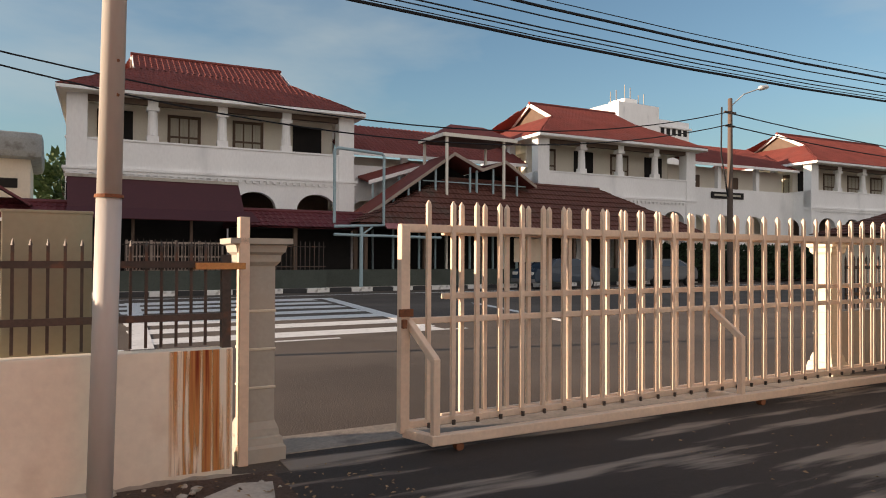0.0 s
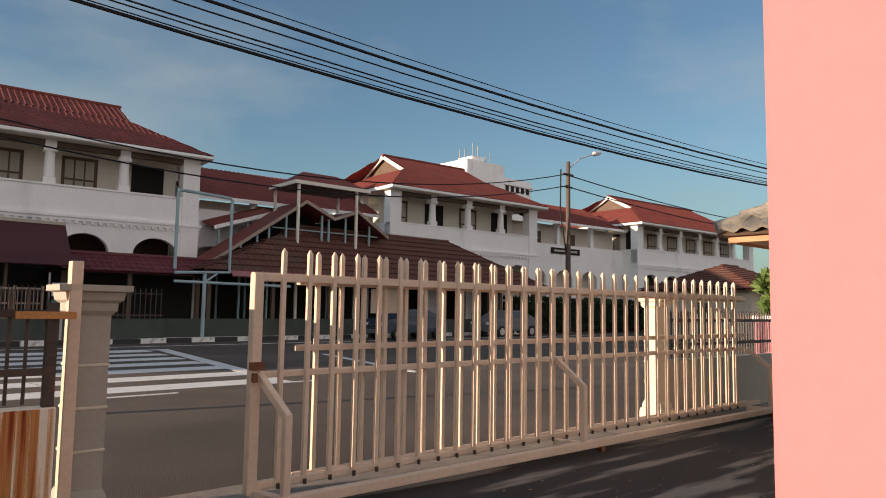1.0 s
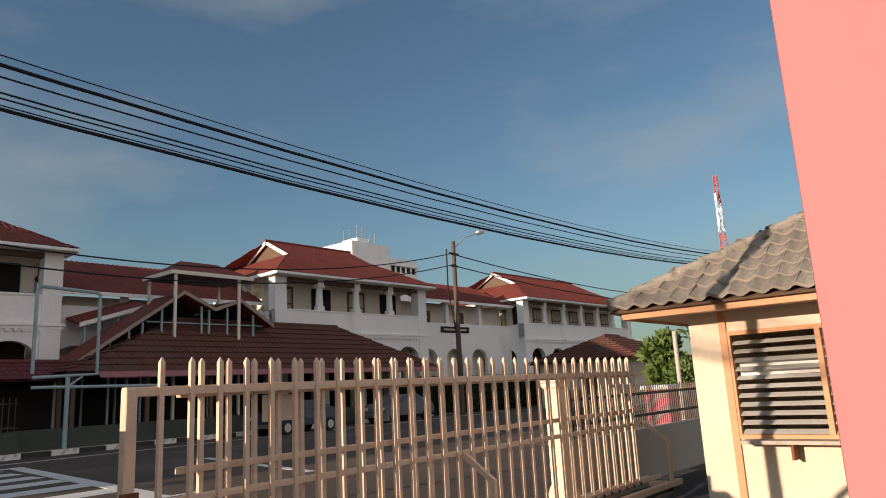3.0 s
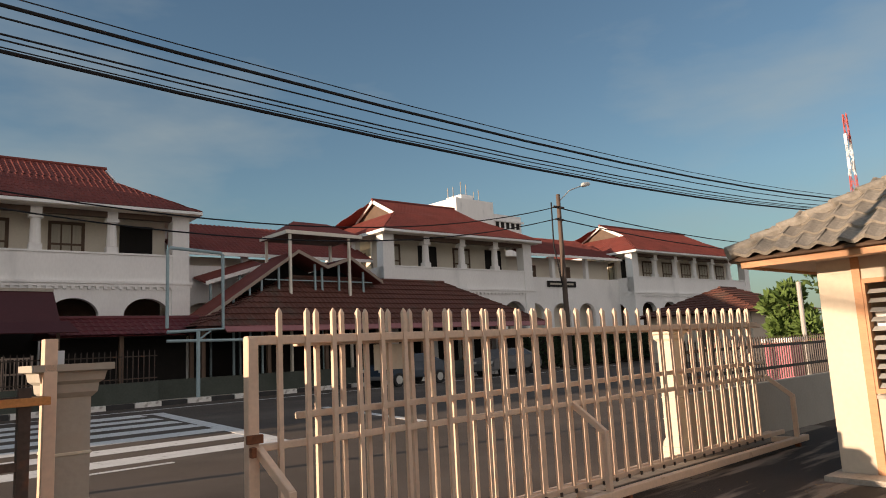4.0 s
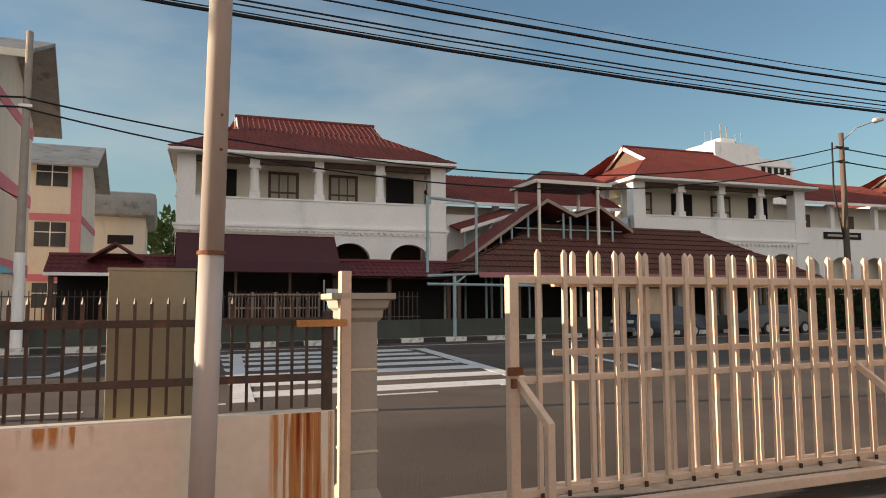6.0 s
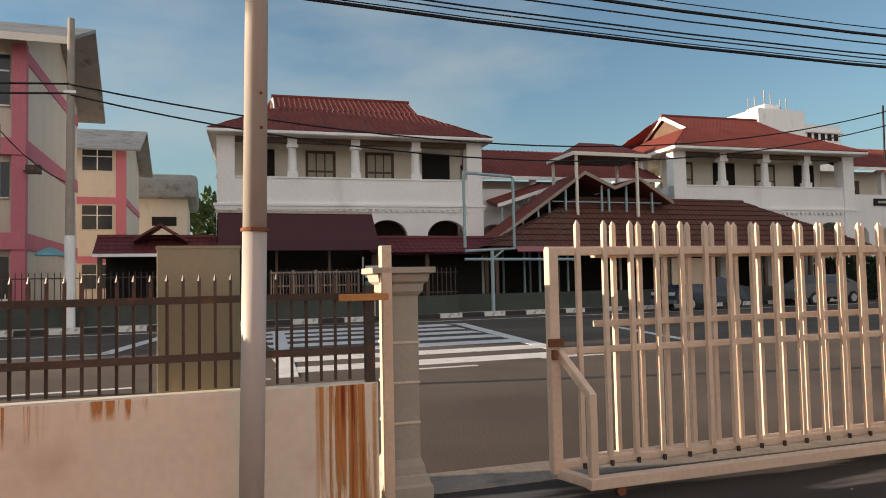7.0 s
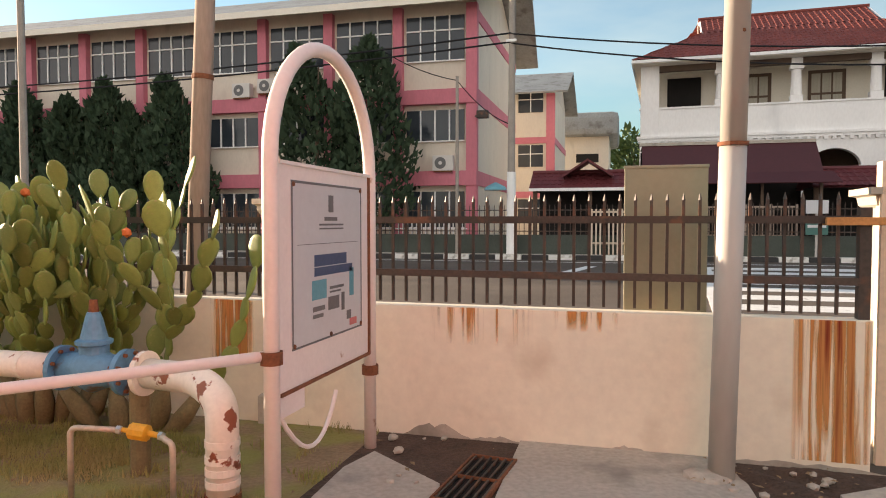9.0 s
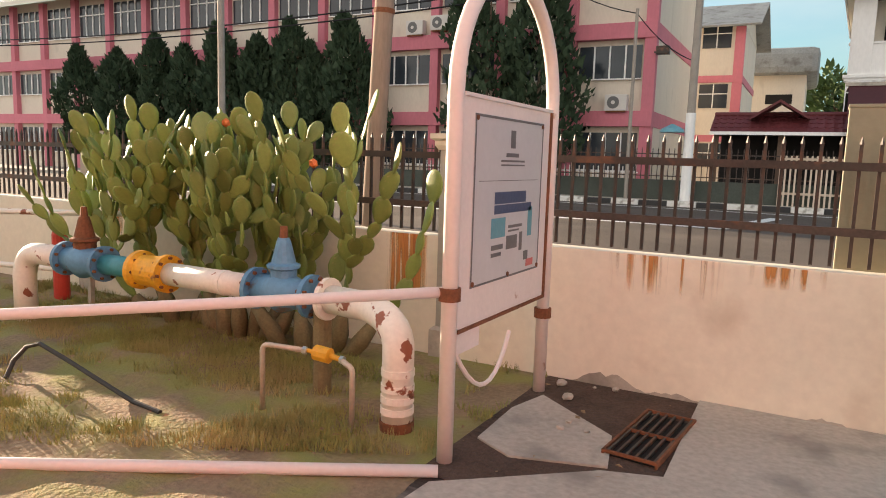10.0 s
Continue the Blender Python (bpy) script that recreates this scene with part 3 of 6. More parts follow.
def school_link(u0, width, eave, ridge, setback, label):
    m = pose(*SCHOOL, 0, 0, SCHOOL_TURN) @ pose(u0, setback, 0)
    h = thing("school_link", label, "building", m.translation, SCHOOL_TURN)
    part("wall", boxed(0, width, 1.0, 1.3, 0, eave), OFF_WHITE, h)
    part("parapet", boxed(0, width, 0.0, 0.2, 5.2, 6.4), WHITE_PAINT, h)
    ops = [(1.6 + 2.9 * k, 1.9, 3.75, 0) for k in range(int((width - 1) / 2.9))]
    part("arcade_wall", arched_wall(bmesh.new(), 0, width, 0, 5.2, 0, 0.3, ops), WHITE_PAINT, h)
    part("fascia", boxed(0, width, -0.53, -0.47, eave - 0.12, eave + 0.06), WHITE_PAINT, h)
    pantiles("roof_slope", h, ROOF_RED, (0, -0.5, eave), (width, -0.5, eave), (0, 4.2, ridge), (width, 4.2, ridge))
    if label.startswith("recessed white"):
        nb = part("name_board", boxed(3.0, 6.2, -0.07, -0.02, 5.7, 6.15), SHADE, h, "dark name board")
        part("print_bar", boxed(3.3, 5.9, -0.078, -0.071, 5.86, 6.0), CURTAIN, nb)
    n = int(width / 3)
    for k in range(1, n):
        part("column", boxed(width * k / n - 0.16, width * k / n + 0.16, 0, 0.3, 6.4, eave), WHITE_PAINT, h)
        part("window", boxed(width * k / n - 1.9, width * k / n - 0.9, 0.95, 0.99, 5.9, eave - 0.6), DARK_WOOD_AND_SHADE, h)
    return h


school_link(-0.6, 11.6, 7.0, 9.35, 2.6, "recessed school link with long red tiled roof")
school_link(23.2, 11.6, 8.0, 10.2, 2.2, "recessed white link between school wings")

# ---- pink block ----
block = thing("classroom_block", "three-storey pink and cream classroom block", "building", (-4.4, 29, 0))
L = 46
BAY = 3.27
part("wall", boxed(-L, 0, 0.25, 0.45, 0, 10.9), PEACH_PANEL, block)
g = boxed(-0.2, 0.0, 0.45, 11, 0, 10.9)
slab(g, [(0, 0.3, 10.9), (0, 11, 10.9), (0, 5.6, 13.2)], 0.2)
part("gable_wall", g, PEACH_PANEL, block)
part("rear_wall", boxed(-L, -0.2, 10.8, 11, 0, 10.9), PEACH_PANEL, block)
for z in (3.0, 6.5):
    part("band", boxed(-L, 0.05, -0.12, 0.25, z, z + 0.62), PINK, block)
    part("side_band", boxed(0, 0.05, 0.25, 11, z, z + 0.62), PINK, block)
part("side_band", boxed(0, 0.05, 0.25, 11, 10.0, 10.5), PINK, block)
for k in range(15):
    x = -k * BAY
    part("column", boxed(x - 0.42, x + 0.05 if k == 0 else x, -0.06, 0.3, 0, 10.7), PINK, block)
    if k == 14:
        continue
    for z0, z1 in ((1.2, 2.75), (4.95, 6.27), (8.4, 10.3)):
        w = part("window", boxed(x - BAY + 0.13, x - 0.55, 0.2, 0.24, z0, z1), DARK_GLASS, block)
        part("frame", boxed(x - BAY + 0.10, x - 0.52, 0.13, 0.22, z0 - 0.05, z0), WHITE_PAINT, w)
        for j in range(1, 4):
            xx = x - BAY + 0.13 + j * (BAY - 0.68) / 4
            part("mullion", boxed(xx - 0.03, xx + 0.03, 0.14, 0.22, z0, z1), WHITE_PAINT, w)
        if z0 > 8:
            part("transom", boxed(x - BAY + 0.13, x - 0.55, 0.14, 0.22, z1 - 0.65, z1 - 0.59), WHITE_PAINT, w)
g = bmesh.new()
slab(g, [(-L - 1, -1.0, 10.75), (1.6, -1.0, 10.75), (1.6, 5.6, 13.4), (-L - 1, 5.6, 13.4)], 0.14)
slab(g, [(-L - 1, 12.2, 10.6), (1.2, 12.2, 10.6), (1.6, 5.6, 13.4), (-L - 1, 5.6, 13.4)], 0.14)
part("roof", g, GREY_ROOF, block)
part("fascia", boxed(-L - 1, 1.6, -1.03, -1.0, 10.5, 10.78), OFF_WHITE, block)


# ---- more materials ----
GRASS = mat("short_grass", (0.27, 0.265, 0.085), 0.9, vary=0.4, scale=2, fine=30, stain=(0.40, 0.31, 0.15), stain_at=(0.45, 0.65), stain_scale=1.2)
SOIL = mat("dry_soil_turf", (0.27, 0.19, 0.115), 0.95, vary=0.35, scale=2.0, fine=35, bump=0.8, depth=0.02, stain=(0.25, 0.24, 0.075), stain_at=(0.42, 0.6), stain_scale=2.2)
DIRT = mat("dark_dirt", (0.085, 0.052, 0.037), 0.95, vary=0.5, scale=5, fine=45, bump=0.9, depth=0.02)
PIPE_WHITE = mat("white_pipe_paint", (0.80, 0.75, 0.68), 0.55, vary=0.1, scale=4, fine=40, bump=0.2, depth=0.003, stain=(0.28, 0.09, 0.05), stain_at=(0.615, 0.635), stain_scale=7)
BOARD_WHITE = mat("white_board_paint", (0.80, 0.72, 0.68), 0.5, vary=0.06, scale=4, fine=40, bump=0.1, depth=0.002, stain=(0.45, 0.25, 0.16), stain_at=(0.70, 0.76), stain_scale=7)
VALVE_BLUE = mat("blue_valve_paint", (0.10, 0.26, 0.42), 0.5, vary=0.2, scale=6, fine=40, bump=0.4, depth=0.004, stain=(0.16, 0.10, 0.07), stain_at=(0.62, 0.70), stain_scale=9)
POSTER_GREEN = mat("dark_green_poster", (0.045, 0.15, 0.13), 0.5, vary=0.15)
TEAL = mat("teal_pipe_paint", (0.04, 0.26, 0.32), 0.4, vary=0.15, scale=5)
YELLOW = mat("yellow_fitting_paint", (0.72, 0.36, 0.03), 0.5, vary=0.2, scale=6, stain=(0.3, 0.12, 0.04), stain_at=(0.64, 0.72), stain_scale=9)
RED = mat("red_hydrant_paint", (0.55, 0.045, 0.03), 0.5, vary=0.15)
COPPER_PIPE = mat("dull_copper_pipe", (0.55, 0.46, 0.38), 0.5, metal=0.4, vary=0.2)
RUBBER = mat("black_hose", (0.03, 0.028, 0.027), 0.6, vary=0.2)
CACTUS = mat("cactus_skin", (0.20, 0.265, 0.07), 0.55, vary=0.2, scale=8, fine=70, bump=0.3, depth=0.004, stain=(0.30, 0.27, 0.12), stain_at=(0.6, 0.75), stain_scale=9, rand=0.28)
CACTUS_OLD = mat("old_cactus_stem", (0.20, 0.155, 0.08), 0.85, vary=0.3, scale=9, fine=60, bump=0.6, depth=0.01)
FLOWER = mat("orange_cactus_flower", (0.75, 0.18, 0.05), 0.6, vary=0.1)
PAPER = mat("notice_paper", (0.56, 0.57, 0.58), 0.35, vary=0.05, scale=4, fine=30, bump=0.05)
INK_NAVY = mat("navy_print", (0.06, 0.09, 0.17), 0.4, vary=0.1)
INK_TEAL = mat("teal_print", (0.10, 0.33, 0.40), 0.4, vary=0.1)
INK_GREY = mat("grey_print", (0.14, 0.14, 0.14), 0.5, vary=0.1)
INK_RED = mat("red_print", (0.60, 0.16, 0.15), 0.5, vary=0.1)
OLIVE = mat("olive_cabinet_paint", (0.28, 0.265, 0.185), 0.6, vary=0.08, scale=2, fine=25)
GREY_TILE = mat("weathered_grey_tiles", (0.29, 0.265, 0.225), 0.9, vary=0.3, scale=4, fine=30, bump=0.5, depth=0.008, stain=(0.15, 0.135, 0.11), stain_at=(0.5, 0.68), stain_scale=5, rand=0.18)
MOSS = mat("moss_and_grit", (0.13, 0.12, 0.08), 0.95, vary=0.4, scale=10)
ORANGE_WOOD = mat("orange_brown_timber", (0.55, 0.28, 0.14), 0.6, vary=0.15, scale=4, stretch=(4, 0.5, 4))
LOUVRE = mat("louvre_glass", (0.45, 0.46, 0.44), 0.15, vary=0.1, scale=3, bump=0)
STEEL = mat("bright_steel", (0.6, 0.6, 0.58), 0.35, metal=0.9, vary=0.1)
GREEN_WALL = mat("grey_green_wall", (0.06, 0.072, 0.06), 0.9, vary=0.2, scale=1.5, fine=15, stain=(0.045, 0.055, 0.045), stain_scale=0.8)
BLUE_PIPE = mat("pale_blue_pipe", (0.30, 0.42, 0.45), 0.5, vary=0.15)
CAR_BLUE = mat("dark_blue_car_paint", (0.03, 0.05, 0.075), 0.25, vary=0.05, bump=0)
TYRE = mat("tyre_rubber", (0.02, 0.02, 0.02), 0.8, vary=0.2)
MAST_RED = mat("mast_red", (0.55, 0.10, 0.08), 0.6, vary=0.1)
# weathered barge boards; also the cream fence darkened for canopy shade
WEATHERED_AND_SHADED = mat("weathered_and_shaded_board", (0.36, 0.28, 0.23), 0.85, vary=0.2, scale=2, fine=20)
BEIGE_WALL = mat("beige_house_wall", (0.60, 0.50, 0.40), 0.85, vary=0.1)
AC_WHITE = mat("aircon_white", (0.66, 0.64, 0.60), 0.6, vary=0.08)
BRIGHT_LEAF = mat("bright_foliage", (0.10, 0.17, 0.04), 0.7, vary=0.4, scale=3, fine=14)


def streak_material(name, foot, low, high):
    """Rust that has run down a wall, thinning out at its edges and foot."""
    m = bpy.data.materials.new(name)
    m.use_nodes = True
    n, l = m.node_tree.nodes, m.node_tree.links
    b, out = n["Principled BSDF"], n["Material Output"]
    b.inputs["Roughness"].default_value = 0.9
    tc = n.new("ShaderNodeTexCoord")
    mp = n.new("ShaderNodeMapping")
    mp.inputs["Scale"].default_value = (26, 1, 0.7)
    no = n.new("ShaderNodeTexNoise")
    no.inputs["Scale"].default_value, no.inputs["Detail"].default_value, no.inputs["Distortion"].default_value = 1.0, 8, 0.5
    l.new(tc.outputs["Object"], mp.inputs["Vector"])
    l.new(mp.outputs["Vector"], no.inputs["Vector"])
    sep = n.new("ShaderNodeSeparateXYZ")
    l.new(tc.outputs["Generated"], sep.inputs["Vector"])
    top = n.new("ShaderNodeMapRange")
    top.inputs["To Min"].default_value, top.inputs["To Max"].default_value = foot, 1.0
    l.new(sep.outputs["Z"], top.inputs["Value"])
    side = n.new("ShaderNodeMath")
    side.operation = "PINGPONG"
    side.inputs[1].default_value = 0.5
    l.new(sep.outputs["X"], side.inputs[0])
    edge = n.new("ShaderNodeMapRange")
    edge.inputs["From Max"].default_value = 0.25
    l.new(side.outputs[0], edge.inputs["Value"])
    run = n.new("ShaderNodeMapRange")
    run.inputs["From Min"].default_value, run.inputs["From Max"].default_value = low, high
    l.new(no.outputs["Fac"], run.inputs["Value"])
    m1, m2 = n.new("ShaderNodeMath"), n.new("ShaderNodeMath")
    m1.operation = m2.operation = "MULTIPLY"
    l.new(run.outputs["Result"], m1.inputs[0])
    l.new(top.outputs["Result"], m1.inputs[1])
    l.new(m1.outputs[0], m2.inputs[0])
    l.new(edge.outputs["Result"], m2.inputs[1])
    ramp = n.new("ShaderNodeMix")
    ramp.data_type = "RGBA"
    ramp.inputs["A"].default_value, ramp.inputs["B"].default_value = (0.88, 0.44, 0.15, 1), (0.20, 0.014, 0.002, 1)
    l.new(m2.outputs[0], ramp.inputs["Factor"])
    l.new(ramp.outputs["Result"], b.inputs["Base Color"])
    dense = n.new("ShaderNodeMapRange")
    dense.inputs["From Max"].default_value = 0.5
    l.new(m2.outputs[0], dense.inputs["Value"])
    tr, mix = n.new("ShaderNodeBsdfTransparent"), n.new("ShaderNodeMixShader")
    l.new(dense.outputs["Result"], mix.inputs["Fac"])
    l.new(tr.outputs["BSDF"], mix.inputs[1])
    l.new(b.outputs["BSDF"], mix.inputs[2])
    l.new(mix.outputs["Shader"], out.inputs["Surface"])
    return m


LONG_RUNS = streak_material("long_rust_runs", 0.85, 0.40, 0.70)
SHORT_RUNS = streak_material("short_rust_runs", -0.3, 0.48, 0.78)
for x0, x1, z0 in ((2.46, 2.865, 0.06), (0.30, 0.98, 0.55), (-1.36, -1.0, 0.42), (-4.8, -4.2, 0.4), (-7.2, -6.6, 0.35), (1.1, 1.5, 0.7)):
    part("rust_stain", boxed(x0, x1, WALL_Y - 0.004, WALL_Y - 0.002, z0, 0.866), LONG_RUNS if x0 in (2.46, -1.36) else SHORT_RUNS, wall, "orange-brown rust run")
for x, w, h in ((1.55, 0.16, 0.05), (0.35, 0.24, 0.09), (2.5, 0.5, 0.04), (0.75, 0.2, 0.035)):
    g = bmesh.new()
    n = 13
    lo = [g.verts.new((x - w + 2 * w * k / n, WALL_Y - 0.005, -0.01)) for k in range(n + 1)]
    hi = [g.verts.new((x - w + 2 * w * k / n, WALL_Y - 0.003, 0.008 + h * math.sin(math.pi * k / n) * random.uniform(0.5, 1.1))) for k in range(n + 1)]
    for k in range(n):
        g.faces.new((lo[k], lo[k + 1], hi[k + 1], hi[k]))
    part("chipped_patch", g, CONCRETE, wall, "chipped bare plaster")
part("end_post", boxed(2.80, 2.86, WALL_Y + 0.03, WALL_Y + 0.10, 0.87, 1.5), FENCE_DARK, fence)

# wall pillars and the wall beyond the gate
for x in (-0.86, -4.9):
    p = thing("wall_pillar", "slim grey pillar with a small capital in the wall", "pillar", (x, WALL_Y + 0.03, 0))
    part("shaft", profile(bmesh.new(), [(0.05, 0.22), (0.05, 1.47)]), PILLAR_GREY, p)
    part("base", profile(bmesh.new(), [(0.085, 0), (0.085, 0.2), (0.062, 0.22)]), CONCRETE, p)
    part("capital", profile(bmesh.new(), [(0.062, 1.47), (0.08, 1.5), (0.08, 1.53), (0.105, 1.545), (0.105, 1.58)]), PILLAR_CREAM, p)
wall_east = tagged(part("wall_east", boxed(10.62, 26, 5.0, 5.15, -0.1, 0.82, bevel=0.008), PILLAR_GREY), "low beige wall beyond the gate", "wall", kind="structure")
railing(10.8, 20, 5.07, 0.82, "dark iron railing on the wall beyond the gate")

# olive cabinet behind the railing
cab = thing("street_cabinet", "olive painted steel cabinet standing behind the railing", "cabinet", (1.77, 4.72, 0))
part("body", boxed(-0.25, 0.25, -0.07, 0.12, 0.0, 1.77, bevel=0.006), OLIVE, cab)
part("lid", boxed(-0.255, 0.255, -0.075, 0.125, 1.755, 1.775, bevel=0.004), OLIVE, cab)

# ---- apron, dirt and drain inside the wall ----
g = bmesh.new()
slab(g, [(0.95, 2.2, 0.014), (2.3, 2.6, 0.014), (2.15, 4.418, 0.03), (0.90, 4.418, 0.03)], 0.05)
apron = tagged(part("apron", g, CONCRETE), "cracked pale concrete apron along the wall", "pavement", kind="structure")
g = bmesh.new()
slab(g, [(-0.05, 1.2, 0.010), (3.0, 1.2, 0.010), (2.3, 2.6, 0.012), (0.955, 3.3, 0.012), (0.66, 3.2, 0.012), (0.20, 2.8, 0.012), (0.05, 2.68, 0.010)], 0.04)
part("apron_strip", g, CONCRETE, apron)
g = bmesh.new()
slab(g, [(0.02, 3.22, 0.018), (0.24, 3.10, 0.018), (0.68, 3.24, 0.018), (0.60, 3.60, 0.024), (0.08, 3.98, 0.03), (0.0, 3.7, 0.022)], 0.04)
part("concrete_patch", g, CONCRETE, apron)
part("gutter_dirt", slab(bmesh.new(), [(-0.05, 2.76, 0.008), (0.95, 2.6, 0.008), (0.95, 4.418, 0.008), (-0.05, 4.418, 0.008)], 0.03), DIRT, apron)
drain = thing("drain_grate", "rusty iron drain grate in the gutter", "drain", (0.775, 3.71, 0.02), rz=-5)
# no hole here: a flat black sheet paints the shade under the bars
part("pit_shade", boxed(-0.12, 0.12, -0.33, 0.33, -0.015, -0.006), SHADE, drain)
for x in (-0.135, 0.125):
    part("frame_bar", boxed(x, x + 0.012, -0.35, 0.35, -0.01, 0.02), RUST, drain)
for k in range(6):
    x = -0.115 + k * 0.045
    part("bar", boxed(x, x + 0.012, -0.34, 0.34, 0.0, 0.016), FENCE_DARK, drain)
for y in (-0.345, -0.01, 0.335):
    part("cross_bar", boxed(-0.13, 0.13, y, y + 0.012, 0.004, 0.02), RUST, drain)


def heap(name, label, x0, x1, y0, y1, h, material, seed, n=22):
    """A low uneven patch of ground."""
    rnd = random.Random(seed)
    g = bmesh.new()
    rows = []
    for j in range(n + 1):
        row = []
        for i in range(n + 1):
            u, v = i / n, j / n
            fall = min(u, 1 - u, v, 1 - v) * 5
            x, y = x0 + (x1 - x0) * u, y0 + (y1 - y0) * v
            z = h * min(1, fall) * (0.45 + 0.9 * noise.noise((x * 4, y * 4, seed))) - 0.004
            row.append(g.verts.new((x + rnd.uniform(-1, 1) * 0.01, y + (rnd.uniform(-1, 1) * 0.01 if 0 < j < n else 0), max(z, 0.001) + 0.006)))
        rows.append(row)
    for j in range(n):
        for i in range(n):
            g.faces.new((rows[j][i], rows[j][i + 1], rows[j + 1][i + 1], rows[j + 1][i]))
    return tagged(part(name, g, material, smooth=True), label, "ground", kind="structure")


heap("dirt_patch", "dark dirt and rubble at the foot of the wall", 2.0, 3.15, 3.75, 4.418, 0.07, DIRT, 3)
heap("garden_bed", "patchy dry grass and bare soil of the planting bed", -9.0, 0.0, 1.3, 4.418, 0.06, SOIL, 5, 60)
rnd = random.Random(11)
for k in range(26):
    x, y = (rnd.uniform(2.0, 3.1), rnd.uniform(3.7, 4.35)) if k < 18 else (rnd.uniform(-0.02, 0.5), rnd.uniform(3.5, 4.35))
    s = rnd.uniform(0.012, 0.04)
    g = bmesh.new()
    bmesh.ops.create_icosphere(g, subdivisions=1, radius=s)
    for v in g.verts:
        v.co *= rnd.uniform(0.7, 1.25)
        v.co.z *= 0.6
    st = part("stone", g, CONCRETE)
    st.location = (x, y, 0.03)
    tagged(st, "small broken piece of pale concrete on dirt", "stone", "rubble by the wall")
g = bmesh.new()
slab(g, [(2.62, 3.72, 0.035), (3.0, 3.8, 0.035), (3.05, 4.05, 0.05), (2.85, 4.1, 0.055), (2.6, 3.95, 0.045)], 0.06)
tagged(part("concrete_lump", g, CONCRETE), "flat lump of spilled concrete beside the gate post", "stone")
g = bmesh.new()
bmesh.ops.create_icosphere(g, subdivisions=2, radius=0.11)
for v in g.verts:
    v.co = Vector((v.co.x * 1.2, v.co.y, v.co.z * 0.45)) * random.uniform(0.9, 1.1)
    v.co += Vector((1.98, 4.08, 0.02))
tagged(part("pole_footing", g, CONCRETE), "rough concrete footing round the pole", "footing")

# grass of the bed
verts, faces = [], []
rnd = random.Random(21)
while len(faces) < 42000:
    x, y = rnd.uniform(-5.5, -0.03), rnd.uniform(1.6, 4.38)
    d = noise.noise((x * 1.3, y * 1.3, 4.0)) + 0.5 * noise.noise((x * 5, y * 5, 1.0))
    if d < rnd.uniform(-0.15, 0.45) or y < 2.0 + (x + 1.6) * 0.58:
        continue
    a, h, w = rnd.uniform(0, 6.28), rnd.uniform(0.014, 0.05), 0.0035
    lean = Vector((rnd.uniform(-1, 1), rnd.uniform(-1, 1), 0)) * h * 0.7
    c, sn = math.cos(a) * w, math.sin(a) * w
    z = 0.012 + 0.06 * 0.45
    i = len(verts)
    verts += [(x - c, y - sn, z - 0.02), (x + c, y + sn, z - 0.02), (x + lean.x, y + lean.y, z + h)]
    faces.append((i, i + 1, i + 2))
me = bpy.data.meshes.new("grass")
me.from_pydata(verts, [], faces)
me.materials.append(GRASS)
tagged(new("grass", me), "short dry yellow-green grass tufts", "grass", kind="stuff")

# fallen leaves and litter
verts, faces = [], []
rnd = random.Random(77)
for k in range(420):
    if k < 160:
        x, y = rnd.uniform(6.0, 10.3), rnd.gauss(2.6, 1.0)
    elif k < 300:
        x, y = rnd.uniform(1.9, 4.0), rnd.uniform(3.4, 4.4)
    else:
        x, y = rnd.uniform(-4.5, 0.8), rnd.uniform(2.2, 4.35)
    z = 0.012 if x > 3.3 else 0.045
    a, s_ = rnd.uniform(0, 6.28), rnd.uniform(0.008, 0.026)
    c, n_ = math.cos(a) * s_, math.sin(a) * s_
    i = len(verts)
    verts += [(x - c, y - n_, z), (x + n_ * 0.5, y - c * 0.5, z + rnd.uniform(0, 0.012)), (x + c, y + n_, z + 0.004), (x - n_ * 0.5, y + c * 0.5, z + rnd.uniform(0, 0.012))]
    faces.append((i, i + 1, i + 2, i + 3))
me = bpy.data.meshes.new("leaf_litter")
me.from_pydata(verts, [], faces)
me.materials.append(mat("dry_leaves", (0.30, 0.20, 0.11), 0.9, vary=0.5, scale=6))
tagged(new("leaf_litter", me), "scattered dry brown leaves on the ground", "leaves", kind="stuff")

# ---- notice board on arched posts ----
brd = thing("notice_board", "white notice board on arched tube posts, rusty lower edge", "notice board", (0.005, 0, 0))
ya, yb, zs = 2.90, 4.10, 1.70
pts = [(0, ya, 0), (0, ya, zs - 0.1)]
pts += [(0, (ya + yb) / 2 - (yb - ya) / 2 * math.cos(a), zs + 0.615 * math.sin(a)) for a in [math.pi * k / 20 for k in range(21)]]
pts += [(0, yb, zs - 0.1), (0, yb, 0.0)]
part("arch_post", tube(bmesh.new(), pts, 0.038, 14), BOARD_WHITE, brd, smooth=True)
panel = part("panel", boxed(-0.015, 0.015, ya + 0.05, yb - 0.05, 0.62, 1.69, bevel=0.004), BOARD_WHITE, brd)
part("edge_strip", boxed(-0.022, 0.024, ya + 0.05, yb - 0.05, 0.605, 0.622), RUST, panel, "rusty lower edge")
part("edge_strip", boxed(-0.022, 0.024, ya + 0.05, yb - 0.05, 1.688, 1.705), BOARD_WHITE, panel)
part("edge_strip", boxed(-0.022, 0.024, yb - 0.075, yb - 0.05, 0.622, 1.688), RUST, panel)
sheet = part("notice_sheet", boxed(0.016, 0.019, 3.06, 3.92, 0.80, 1.62), PAPER, brd, "glossy printed notice under a clear sheet")
